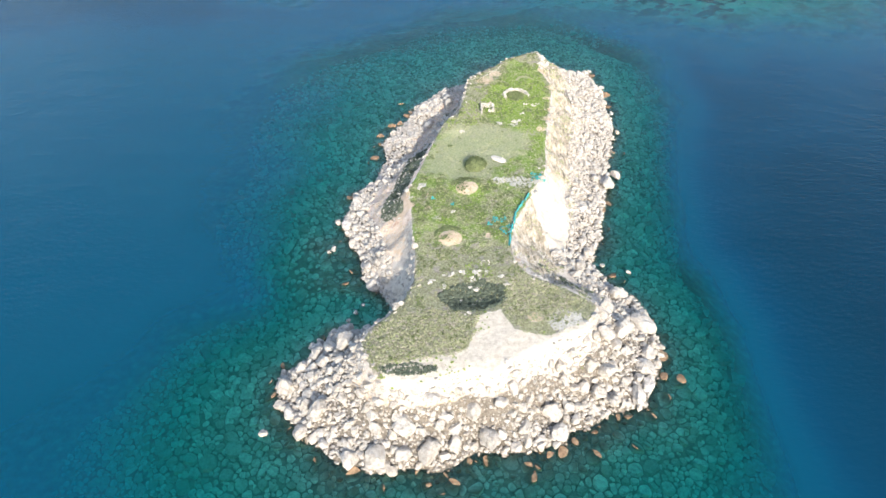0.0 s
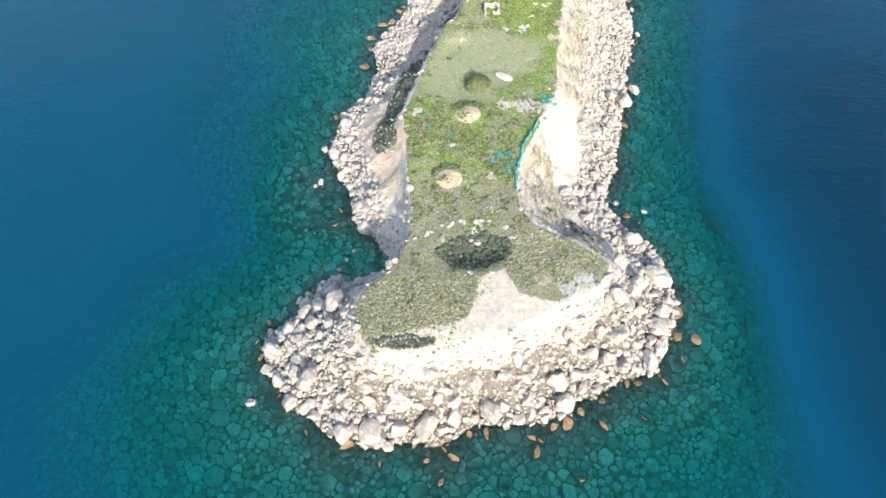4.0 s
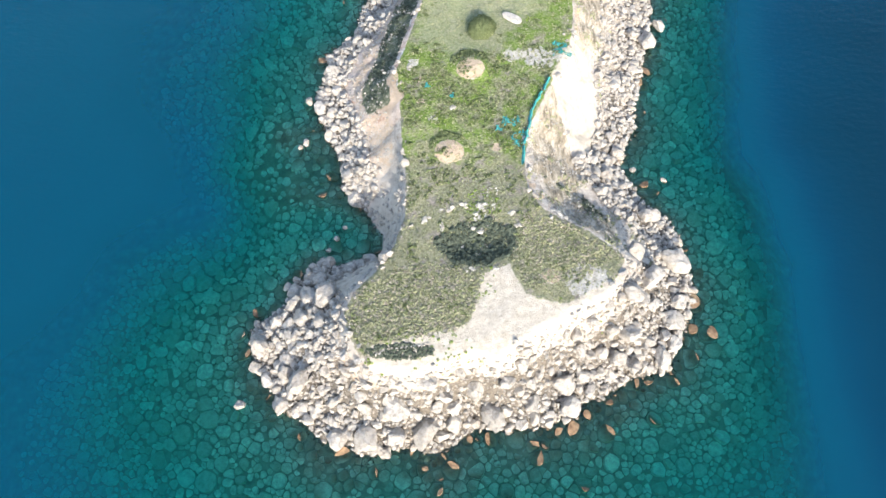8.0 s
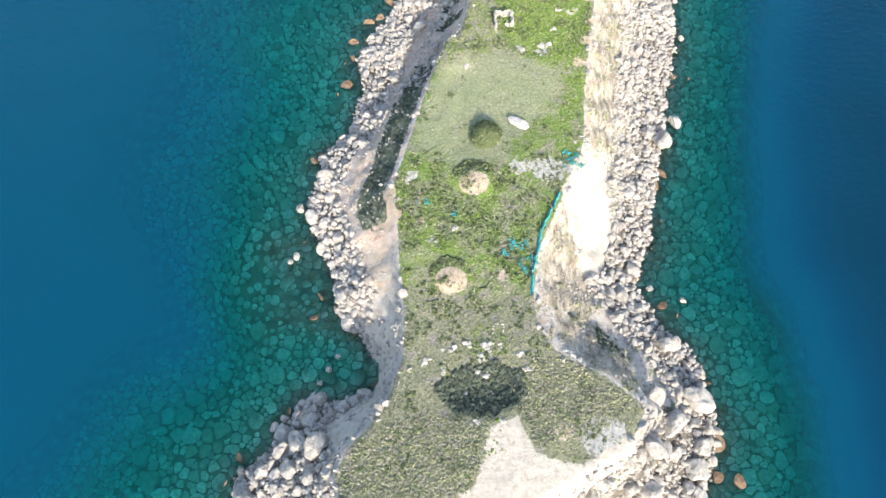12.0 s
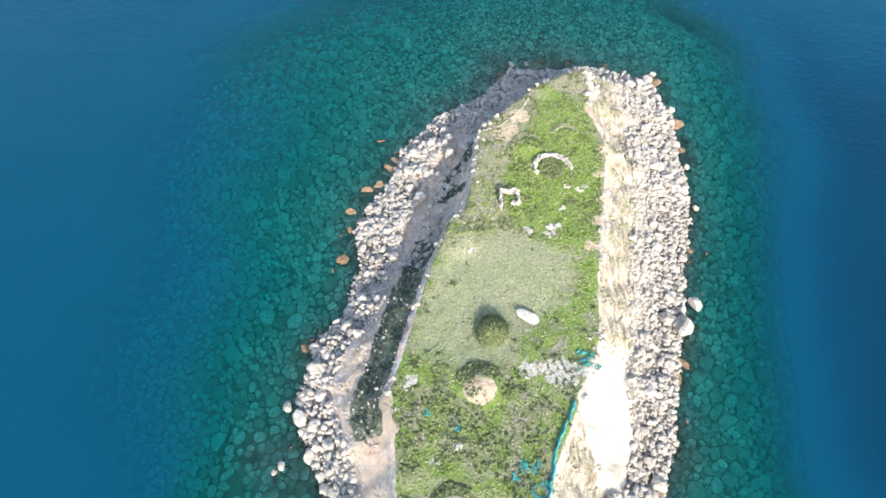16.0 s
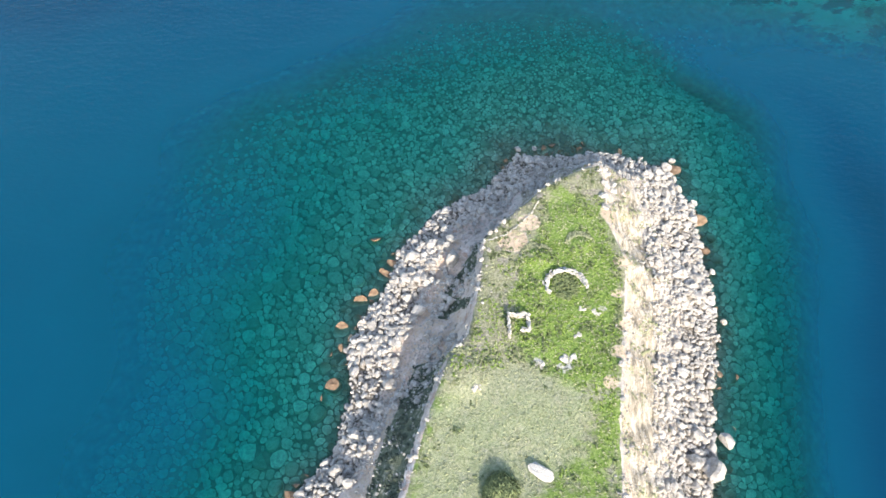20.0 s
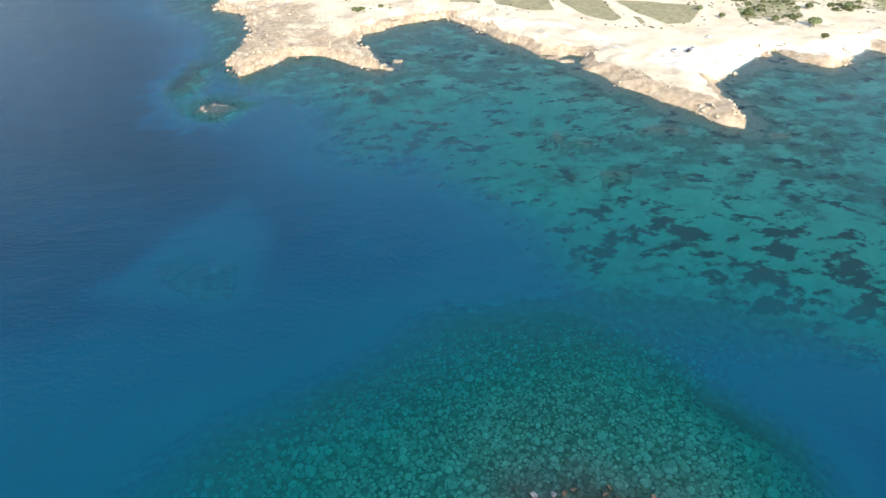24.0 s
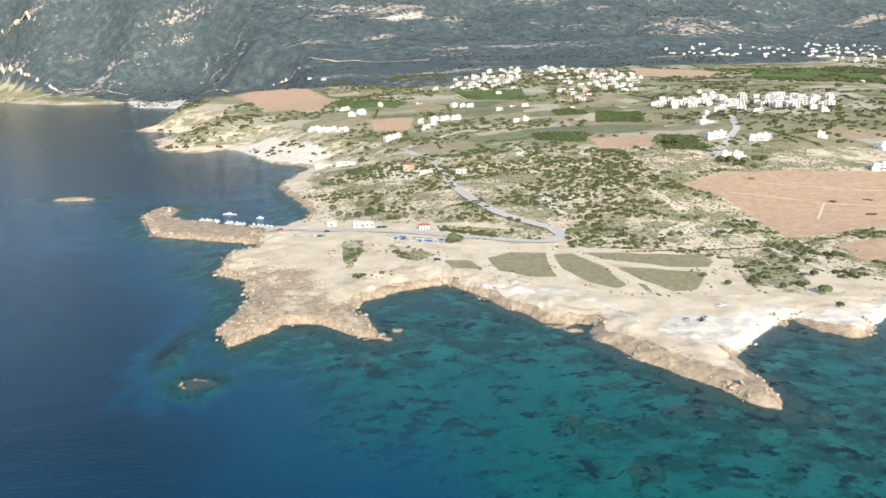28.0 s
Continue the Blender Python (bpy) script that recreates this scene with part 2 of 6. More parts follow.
def sea_depth(x, y, ds, dm):
    """Depth of the water; ds, dm: distance inside the two shores, minus out at sea."""
    di, do = np.maximum(-ds, 0), np.maximum(-dm, 0)
    wide = np.interp(x, [-40, -5, 20, 60], [0.76, 0.95, 1.0, 0.76]) * (1 + 0.18 * fbm(x, y, 40, 3, 81)) * np.interp(y, [30, 70, 95, 130, 180, 215, 245], [1.3, 1.1, 0.82, 0.82, 0.98, 1.25, 1.9])
    near = np.interp(di / wide, [0, 5, 12, 20, 29, 46, 90], [0.5, 1.2, 2.3, 3.9, 6.6, 13, 26]) * np.interp(di, [0, 30, 60], [1, 1, 0]) + np.interp(di, [30, 60, 130], [0, 1, 1]) * np.interp(di / wide, [30, 60, 130], [5, 14, 26]) * np.interp(x, [-120, 0, 70], [1.05, 1.15, 1.7])
    # extra depth eastwards darkens the sea there, standing in for glitter and vignette
    near = near * np.interp(x, [58, 80, 105], [1.0, 2.2, 2.7]) * (1 - 0.6 * smooth(inside(PALE_BED, x, y), -9, 4))
    cap = np.interp(x, [-40, 60], [15.5, 23]) + 40 * smooth(y, 250, 330)
    near = cap * (1 - np.exp(-near / cap))
    far = np.interp(do, [0, 8, 40, 110, 190, 320, 900], [0.4, 1.7, 4.4, 7.2, 11, 17, 30]) * (1 + 0.35 * fbm(x, y, 60, 3, 83))
    far = far * np.interp(x, [-400, -130, -40, 40], [2.8, 2.5, 1.2, 0.72])
    far = far * np.interp(y, [230, 310], [2.0, 1.0])
    out = np.minimum(near, far)
    deep = smooth(inside(DEEP, x, y) + 12 * fbm(x, y, 40, 4, 86), -44, 38)
    low = np.interp(y, [290, 390], [14, 24])
    out = out + (low - out) * deep * (out < low) - 6 * deep * smooth(inside(BANK, x, y) + 3 * fbm(x, y, 18, 3, 89), -6, 9)
    return out + 0.3 * fbm(x, y, 10, 3, 85)


def ground_z(x, y):
    zi, ds, dp, a = island_height(x, y)
    zm, dm = mainland_height(x, y)
    zp, dr = pier_height(x, y)
    depth = sea_depth(x, y, ds, np.maximum(dm, dr))
    land = np.maximum(np.maximum(zi, zm), zp)
    bed = -np.maximum(depth, 0.25)
    for rx, ry, rl, rw, rt in REEFS:
        k = np.hypot((x - rx) / rl, (y - ry) / rw) * (1 + 0.35 * fbm(x, y, 7, 3, 87))
        bed = np.maximum(bed, rt + 0.3 * fbm(x, y, 4, 2, 88) - 3.2 * np.maximum(k - 0.75, 0) * 2.2)
    depth = np.maximum(-bed, 0.25)
    return np.where(land > -5, land, bed), ds, dp, a, dm, dr, depth


# ---- materials ----
class Nodes:
    """A small helper round one material's node tree."""

    def __init__(self, name):
        self.mat = bpy.data.materials.new(name)
        self.mat.use_nodes = True
        self.tree = self.mat.node_tree
        self.bsdf = self.tree.nodes["Principled BSDF"]
        self.out = self.tree.nodes["Material Output"]

    def add(self, kind, props=None, **inputs):
        n = self.tree.nodes.new(kind)
        for k, v in (props or {}).items():
            setattr(n, k, v)
        for k, v in inputs.items():
            self.put(n.inputs[k.replace("_", " ")], v)
        return n

    def put(self, socket, v):
        if isinstance(v, bpy.types.NodeSocket):
            self.tree.links.new(v, socket)
        elif isinstance(v, bpy.types.Node):
            self.tree.links.new(v.outputs[0], socket)
        else:
            socket.default_value = v

    def place(self):
        if "place" not in self.tree.nodes:
            n = self.tree.nodes.new("ShaderNodeNewGeometry")
            n.name = "place"
        return self.tree.nodes["place"].outputs["Position"]

    def noise(self, size, detail=4.0, rough=0.6, place=None):
        return self.add("ShaderNodeTexNoise", Vector=place or self.place(), Scale=1.0 / size, Detail=detail, Roughness=rough).outputs["Fac"]

    def ramp(self, fac, *stops):
        n = self.add("ShaderNodeValToRGB", Fac=fac)
        e = n.color_ramp.elements
        while len(e) < len(stops):
            e.new(0.5)
        for el, (p, c) in zip(e, stops):
            el.position, el.color = p, (*c, 1) if isinstance(c, tuple) else (c, c, c, 1)
        return n.outputs[0]

    def mix(self, fac, a, b):
        n = self.add("ShaderNodeMix", {"data_type": "RGBA"})
        for s, v in ((n.inputs[0], fac), (n.inputs[6], a), (n.inputs[7], b)):
            self.put(s, (*v, 1) if isinstance(v, tuple) and len(v) == 3 else v)
        return n.outputs[2]

    def math(self, op, a, b=0.0):
        n = self.add("ShaderNodeMath", {"operation": op})
        self.put(n.inputs[0], a), self.put(n.inputs[1], b)
        return n.outputs[0]

    def attr(self, name):
        return self.add("ShaderNodeAttribute", {"attribute_name": name}).outputs["Fac"]

    def edge(self, fac, noise, lo=0.42, hi=0.58, amount=0.7):
        """A mask with a ragged, fairly sharp edge."""
        k = self.math("ADD", fac, self.math("MULTIPLY", self.math("SUBTRACT", noise, 0.5), amount))
        n = self.add("ShaderNodeMapRange", {"interpolation_type": "SMOOTHSTEP"})
        self.put(n.inputs[0], k)
        n.inputs[1].default_value, n.inputs[2].default_value = lo, hi
        return n.outputs[0]

    def bump(self, height, strength=0.5, distance=0.1):
        self.put(self.bsdf.inputs["Normal"], self.add("ShaderNodeBump", Height=height, Strength=strength, Distance=distance))

    def done(self, color=None, rough=0.9, spec=0.2, metal=0.0):
        if color is not None:
            self.put(self.bsdf.inputs["Base Color"], (*color, 1) if isinstance(color, tuple) else color)
        self.put(self.bsdf.inputs["Roughness"], rough)
        self.bsdf.inputs["Specular IOR Level"].default_value = spec
        self.bsdf.inputs["Metallic"].default_value = metal
        return self.mat


def mat_island():
    n = Nodes("island_soil")
    fine, mid = n.noise(0.5, 5), n.noise(2.2, 5)
    rock = n.ramp(n.noise(1.3, 6, 0.75), (0.25, (0.22, 0.18, 0.145)), (0.42, (0.43, 0.37, 0.31)), (0.65, (0.62, 0.57, 0.50)))
    # western flank: soil tones raised, so fill light on its shade sits in the colour
    west = n.ramp(n.noise(1.7, 6, 0.72), (0.28, (0.36, 0.28, 0.225)), (0.5, (0.60, 0.49, 0.41)), (0.7, (0.72, 0.64, 0.56)))
    west = n.mix(n.edge(n.noise(5.0, 5, 0.7), mid, 0.52, 0.66, 0.4), west, n.ramp(fine, (0.3, (0.36, 0.21, 0.15)), (0.7, (0.56, 0.40, 0.31))))
    west = n.mix(n.edge(n.noise(7.0, 5, 0.7), fine, 0.56, 0.66, 0.4), west, n.ramp(fine, (0.3, (0.50, 0.47, 0.42)), (0.7, (0.74, 0.71, 0.65))))
    rock = n.mix(n.edge(n.attr("terrace"), mid, 0.4, 0.6, 0.6), rock, west)
    ochre = n.ramp(mid, (0.3, (0.46, 0.345, 0.24)), (0.7, (0.64, 0.51, 0.385)))
    col = n.mix(n.edge(n.attr("soil"), n.noise(1.4, 5, 0.7), 0.4, 0.62, 0.9), rock, ochre)
    dry = n.ramp(fine, (0.25, (0.12, 0.125, 0.07)), (0.5, (0.25, 0.25, 0.15)), (0.75, (0.40, 0.37, 0.265)))
    heather = n.ramp(fine, (0.25, (0.15, 0.13, 0.105)), (0.5, (0.29, 0.255, 0.215)), (0.75, (0.42, 0.385, 0.33)))
    dry = n.mix(n.edge(n.noise(3.0, 6, 0.75), mid, 0.5, 0.66, 0.4), dry, heather)
    green = n.ramp(fine, (0.25, (0.075, 0.115, 0.022)), (0.5, (0.17, 0.25, 0.055)), (0.75, (0.30, 0.35, 0.125)))
    # ground among the shore boulders, darkened to paint the shade in their gaps
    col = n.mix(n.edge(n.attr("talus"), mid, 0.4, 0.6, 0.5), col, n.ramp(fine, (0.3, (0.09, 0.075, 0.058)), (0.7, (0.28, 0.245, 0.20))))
    turf = n.mix(n.edge(n.attr("green"), n.noise(3.5, 6, 0.75), 0.35, 0.75, 2.2), dry, green)
    lea = n.ramp(fine, (0.25, (0.22, 0.24, 0.13)), (0.5, (0.31, 0.325, 0.195)), (0.75, (0.42, 0.41, 0.29)))
    turf = n.mix(n.math("MULTIPLY", n.edge(n.attr("meadow"), n.noise(3, 5, 0.7), 0.3, 0.7, 1.3), 0.8), turf, lea)
    col = n.mix(n.edge(n.attr("turf"), n.noise(1.6, 5, 0.7), 0.4, 0.6, 0.9), col, turf)
    scrub = n.ramp(n.noise(0.9, 4), (0.33, (0.08, 0.095, 0.06)), (0.55, (0.16, 0.175, 0.115)), (0.7, (0.38, 0.35, 0.285)))
    dust = n.add("ShaderNodeMapping", Vector=n.place(), Scale=(1.0, 0.3, 1.0), Rotation=(0, 0, 0.6)).outputs[0]
    streak = n.ramp(n.noise(1.5, 6, 0.75, dust), (0.36, (0.15, 0.13, 0.095)), (0.48, (0.37, 0.315, 0.235)), (0.62, (0.60, 0.53, 0.43)))
    col = n.mix(n.edge(n.attr("streak"), mid, 0.4, 0.6), col, streak)
    col = n.mix(n.edge(n.attr("scrub"), mid, 0.4, 0.6), col, scrub)
    # cove mud, likewise made paler to lift it out of the shade
    mud = n.ramp(n.noise(1.8, 6, 0.7), (0.3, (0.38, 0.32, 0.26)), (0.5, (0.56, 0.49, 0.41)), (0.7, (0.66, 0.60, 0.52)))
    col = n.mix(n.edge(n.attr("mud"), mid, 0.4, 0.6, 0.4), col, mud)
    pale = n.ramp(n.noise(0.7, 6, 0.75), (0.3, (0.33, 0.30, 0.245)), (0.5, (0.50, 0.47, 0.42)), (0.7, (0.64, 0.61, 0.55)))
    col = n.mix(n.edge(n.attr("pale"), n.noise(1.0, 6, 0.75), 0.45, 0.6, 1.5), col, pale)
    sand = n.ramp(n.noise(1.1, 5), (0.3, (0.49, 0.42, 0.325)), (0.6, (0.66, 0.59, 0.485)))
    col = n.mix(n.edge(n.attr("sand"), n.noise(1.8, 5, 0.7), 0.4, 0.6, 0.8), col, sand)
    n.bump(n.noise(0.6, 7, 0.75), 1.0, 0.3)
    return n.done(col)


def mat_mainland():
    n = Nodes("coast_soil")
    fine, mid = n.noise(3.0, 5, 0.7), n.noise(14, 5, 0.65)
    pale = n.mix(n.edge(n.noise(26, 5, 0.7), fine, 0.5, 0.75, 0.3), n.ramp(mid, (0.3, (0.57, 0.475, 0.325)), (0.65, (0.75, 0.645, 0.47))), n.ramp(fine, (0.3, (0.36, 0.27, 0.185)), (0.7, (0.52, 0.41, 0.30))))
    heath = n.ramp(fine, (0.3, (0.14, 0.14, 0.07)), (0.5, (0.30, 0.275, 0.165)), (0.72, (0.50, 0.44, 0.32)))
    greens = n.ramp(fine, (0.3, (0.095, 0.12, 0.04)), (0.7, (0.27, 0.30, 0.115)))
    turf = n.mix(n.edge(n.noise(45, 4), fine, 0.5, 0.68, 0.5), heath, greens)
    turf = n.mix(n.edge(n.noise(34, 7, 0.75), fine, 0.465, 0.56, 0.4), turf, pale)
    col = n.mix(n.edge(n.attr("heath"), n.noise(9, 6, 0.7), 0.4, 0.6, 0.9), pale, turf)
    ledge = n.ramp(n.noise(4, 6, 0.75), (0.28, (0.17, 0.12, 0.08)), (0.5, (0.42, 0.325, 0.22)), (0.7, (0.62, 0.51, 0.365)))
    col = n.mix(n.edge(n.attr("ledge"), n.noise(13, 7, 0.75), 0.4, 0.62, 1.3), col, ledge)
    lawn = n.ramp(fine, (0.3, (0.205, 0.19, 0.10)), (0.7, (0.38, 0.34, 0.205)))
    col = n.mix(n.edge(n.attr("lawn"), n.noise(5, 5, 0.7), 0.42, 0.58, 0.5), col, lawn)
    # small plots of crops, fallow and olive groves inland
    plot = n.add("ShaderNodeTexVoronoi", Vector=n.add("ShaderNodeMapping", Vector=n.place(), Scale=(0.011, 0.017, 0.0), Rotation=(0, 0, 0.3)).outputs[0], Scale=1.0, Randomness=0.85)
    pick = n.add("ShaderNodeSeparateColor", Color=plot.outputs["Color"]).outputs[0]
    shades = n.ramp(pick, (0.0, (0.09, 0.13, 0.045)), (0.2, (0.30, 0.27, 0.16)), (0.36, (0.15, 0.19, 0.07)), (0.52, (0.40, 0.30, 0.19)), (0.64, (0.24, 0.26, 0.12)), (0.82, (0.52, 0.46, 0.35)))
    shades = n.mix(n.math("MULTIPLY", n.noise(9, 5, 0.75), 0.55), shades, n.ramp(n.noise(16, 6, 0.75), (0.4, (0.06, 0.08, 0.035)), (0.6, (0.40, 0.36, 0.25))))
    col = n.mix(n.math("MULTIPLY", n.edge(n.attr("farm"), mid, 0.4, 0.6, 0.5), 0.95), col, shades)
    red = n.ramp(n.noise(6, 5), (0.3, (0.43, 0.285, 0.18)), (0.7, (0.57, 0.41, 0.27)))
    col = n.mix(n.edge(n.attr("field"), fine, 0.45, 0.55, 0.15), col, red)
    crop = n.ramp(n.noise(7, 4), (0.3, (0.06, 0.095, 0.028)), (0.7, (0.15, 0.20, 0.06)))
    col = n.mix(n.edge(n.attr("crop"), mid, 0.45, 0.55, 0.3), col, crop)
    # far hill scrub: cloud shade and distance haze are put into its dark bluish tone
    hazy_maquis = n.ramp(n.noise(48, 8, 0.78), (0.32, (0.038, 0.056, 0.062)), (0.52, (0.078, 0.103, 0.106)), (0.70, (0.165, 0.185, 0.17)))
    hazy_maquis = n.mix(n.edge(n.noise(260, 7, 0.7, n.add("ShaderNodeMapping", Vector=n.place(), Scale=(0.5, 1.3, 1.0)).outputs[0]), n.noise(25, 4), 0.59, 0.66, 0.5), hazy_maquis, n.ramp(mid, (0.3, (0.30, 0.26, 0.21)), (0.7, (0.48, 0.42, 0.35))))
    col = n.mix(n.edge(n.attr("wild"), n.noise(120, 5), 0.4, 0.6, 0.5), col, hazy_maquis)
    white = n.ramp(n.noise(6, 7, 0.78), (0.28, (0.36, 0.29, 0.21)), (0.42, (0.64, 0.57, 0.46)), (0.6, (0.82, 0.76, 0.65)))
    col = n.mix(n.edge(n.attr("chalk"), n.noise(11, 7, 0.75), 0.42, 0.58, 1.5), col, white)
    n.bump(n.noise(4, 6, 0.7), 0.8, 0.8)
    return n.done(col)


def mat_seabed():
    n = Nodes("seabed")
    sand = n.ramp(n.noise(6, 4), (0.3, (0.50, 0.50, 0.36)), (0.7, (0.74, 0.72, 0.55)))
    stone = n.ramp(n.noise(2.5, 6, 0.7), (0.3, (0.13, 0.115, 0.075)), (0.55, (0.28, 0.25, 0.17)), (0.75, (0.48, 0.42, 0.30)))
    flow = n.add("ShaderNodeMapping", Vector=n.place(), Scale=(0.75, 1.25, 1.0), Rotation=(0, 0, -0.5)).outputs[0]
    col = n.mix(n.edge(n.attr("stony"), n.noise(13, 8, 0.75, flow), 0.40, 0.60, 1.5), sand, stone)
    col = n.mix(n.edge(n.attr("packed"), n.noise(9, 5), 0.35, 0.7, 0.9), col, n.ramp(n.noise(1.5, 4), (0.3, (0.13, 0.13, 0.088)), (0.7, (0.32, 0.31, 0.225))))
    col = n.mix(n.edge(n.attr("shoal"), n.noise(4, 5), 0.4, 0.6, 0.8), col, n.ramp(n.noise(1.2, 5), (0.3, (0.32, 0.20, 0.125)), (0.7, (0.62, 0.45, 0.32))))
    lay = n.add("ShaderNodeMapping", Vector=n.place(), Scale=(0.75, 1.15, 1.0), Rotation=(0, 0, -0.6)).outputs[0]
    weed = n.edge(n.attr("weed"), n.noise(7.5, 7, 0.64, lay), 0.56, 0.72, 2.5)
    col = n.mix(weed, col, n.ramp(n.noise(2, 4), (0.3, (0.008, 0.012, 0.010)), (0.7, (0.025, 0.03, 0.022))))
    n.bump(n.noise(2, 5), 0.8, 0.3)
    return n.done(col)


def mat_water():
    n = Nodes("sea_water")
    t = n.tree
    depth = n.attr("depth")
    # what the water itself scatters back, and how much of the bed still shows
    tint = n.ramp(n.math("DIVIDE", n.math("ADD", depth, n.math("MULTIPLY", n.math("SUBTRACT", n.noise(55, 4), 0.5), 3.0)), 30.0),
                  (0.0, (0.006, 0.21, 0.175)), (0.15, (0.002, 0.122, 0.138)), (0.32, (0.001, 0.072, 0.125)), (0.55, (0.001, 0.043, 0.087)), (0.95, (0.002, 0.014, 0.022)))
    clear = n.ramp(n.math("DIVIDE", depth, 14.0), (0.0, 0.01), (0.12, 0.05), (0.32, 0.20), (0.52, 0.50), (0.8, 0.88), (1.0, 0.98))
    body = n.add("ShaderNodeBsdfDiffuse", Color=tint)
    veil = n.ramp(n.math("DIVIDE", depth, 8.0), (0.0, (0.85, 0.97, 0.94)), (0.2, (0.36, 0.97, 0.92)), (0.6, (0.07, 0.93, 0.90)), (1.0, (0.015, 0.88, 0.92)))
    see = n.add("ShaderNodeBsdfTransparent", Color=veil)
    mixed = n.add("ShaderNodeMixShader", Fac=clear)
    t.links.new(see.outputs[0], mixed.inputs[1]), t.links.new(body.outputs[0], mixed.inputs[2])
    pos = n.add("ShaderNodeMapping", Vector=n.place(), Scale=(0.55, 1.0, 1.0), Rotation=(0, 0, 0.35))
    ripple = n.math("ADD", n.noise(1.3, 4, 0.65, pos.outputs[0]), n.math("MULTIPLY", n.noise(9, 3, 0.5, pos.outputs[0]), 1.4))
    bump = n.add("ShaderNodeBump", Height=ripple, Strength=0.45, Distance=0.5)
    gloss = n.add("ShaderNodeBsdfGlossy", Roughness=0.1, Normal=bump.outputs[0])
    fres = n.add("ShaderNodeFresnel", IOR=1.3, Normal=bump.outputs[0])
    top = n.add("ShaderNodeMixShader", Fac=fres.outputs[0])
    t.links.new(mixed.outputs[0], top.inputs[1]), t.links.new(gloss.outputs[0], top.inputs[2])
    t.links.new(top.outputs[0], n.out.inputs["Surface"])
    return n.mat


def mat_rock(name, dark, pale, stain=True, sunk=False):
    n = Nodes(name)
    rnd = n.add("ShaderNodeObjectInfo").outputs["Random"]
    isl = n.tree.nodes["place"].outputs["Random Per Island"] if "place" in n.tree.nodes else (n.place(), n.tree.nodes["place"].outputs["Random Per Island"])[1]
    col = n.ramp(n.noise(0.8, 6, 0.7), (0.25, dark), (0.6, pale))
    vary = n.math("FRACT", n.math("ADD", rnd, isl))
    col = n.mix(n.math("MULTIPLY", vary, 0.7 if sunk else 0.42), col, n.mix(0.6, dark, (0.16, 0.16, 0.09) if sunk else (0.38, 0.32, 0.25)))
    # lichen and weathered pits
    pits = n.edge(n.noise(0.55, 8, 0.82), n.noise(2.5, 3), 0.53, 0.66, 0.35)
    col = n.mix(n.math("MULTIPLY", pits, 0.35 if sunk else 0.6), col, n.mix(0.6, dark, (0.13, 0.115, 0.09)))
    if stain:
        h = n.add("ShaderNodeSeparateXYZ", Vector=n.place()).outputs["Z"]
        wet = n.edge(n.math("MULTIPLY", h, -1.0), n.noise(1.5, 4), -0.35, 0.1, 0.7)
        col = n.mix(wet, col, n.ramp(n.noise(0.6, 4), (0.3, (0.07, 0.054, 0.038)), (0.7, (0.25, 0.19, 0.13))))
    if sunk:
        # weed and rust-brown growth on those that nearly reach the surface
        h = n.add("ShaderNodeSeparateXYZ", Vector=n.place()).outputs["Z"]
        col = n.mix(n.edge(h, n.noise(5, 4), -1.0, 0.1, 1.6), col, n.ramp(n.noise(0.9, 4), (0.3, (0.16, 0.10, 0.06)), (0.7, (0.38, 0.26, 0.16))))
    n.bump(n.noise(0.5, 8, 0.78), 1.0, 0.25)
    return n.done(col)


def mat_leaf(name, dark, pale, size=0.6):
    n = Nodes(name)
    n.place()
    isl = n.tree.nodes["place"].outputs["Random Per Island"]
    col = n.mix(isl, n.ramp(n.noise(size, 3), (0.3, dark), (0.7, pale)), n.mix(0.5, dark, pale))
    return n.done(col, 0.8, 0.15)


def mat_plain(name, color, rough=0.7, vary=0.25, size=0.5, metal=0.0):
    n = Nodes(name)
    dim = tuple(c * (1 - vary) for c in color)
    col = n.ramp(n.noise(size, 5), (0.3, dim), (0.7, color))
    n.bump(n.noise(size * 0.3, 3), 0.15, 0.02)
    return n.done(col, rough, 0.3, metal)


M_ISLAND, M_MAIN, M_BED, M_SEA = mat_island(), mat_mainland(), mat_seabed(), mat_water()
M_BOULDER = mat_rock("limestone_boulder", (0.25, 0.22, 0.185), (0.57, 0.535, 0.48))
# west-shore copy of the boulder colour, made paler to lift the shade there
M_WESTROCK = mat_rock("west_boulder_lifted", (0.27, 0.24, 0.205), (0.60, 0.555, 0.495))
M_SUNK = mat_rock("sunken_boulder", (0.36, 0.36, 0.26), (0.88, 0.86, 0.68), False, True)
M_WALLSTONE = mat_rock("wall_stone", (0.38, 0.35, 0.30), (0.64, 0.60, 0.53), False)
M_HEATH = mat_leaf("heath_leaves", (0.22, 0.245, 0.13), (0.45, 0.45, 0.27))
M_HEATHER = mat_leaf("heather_leaves", (0.28, 0.25, 0.19), (0.48, 0.44, 0.36))
M_GREEN = mat_leaf("green_leaves", (0.12, 0.185, 0.035), (0.31, 0.41, 0.10))
M_DARK = mat_leaf("dark_leaves", (0.065, 0.08, 0.06), (0.15, 0.175, 0.125))
M_BUSH = mat_leaf("bush_leaves", (0.085, 0.115, 0.05), (0.22, 0.25, 0.115))
M_BARK = mat_plain("bark", (0.16, 0.11, 0.07))

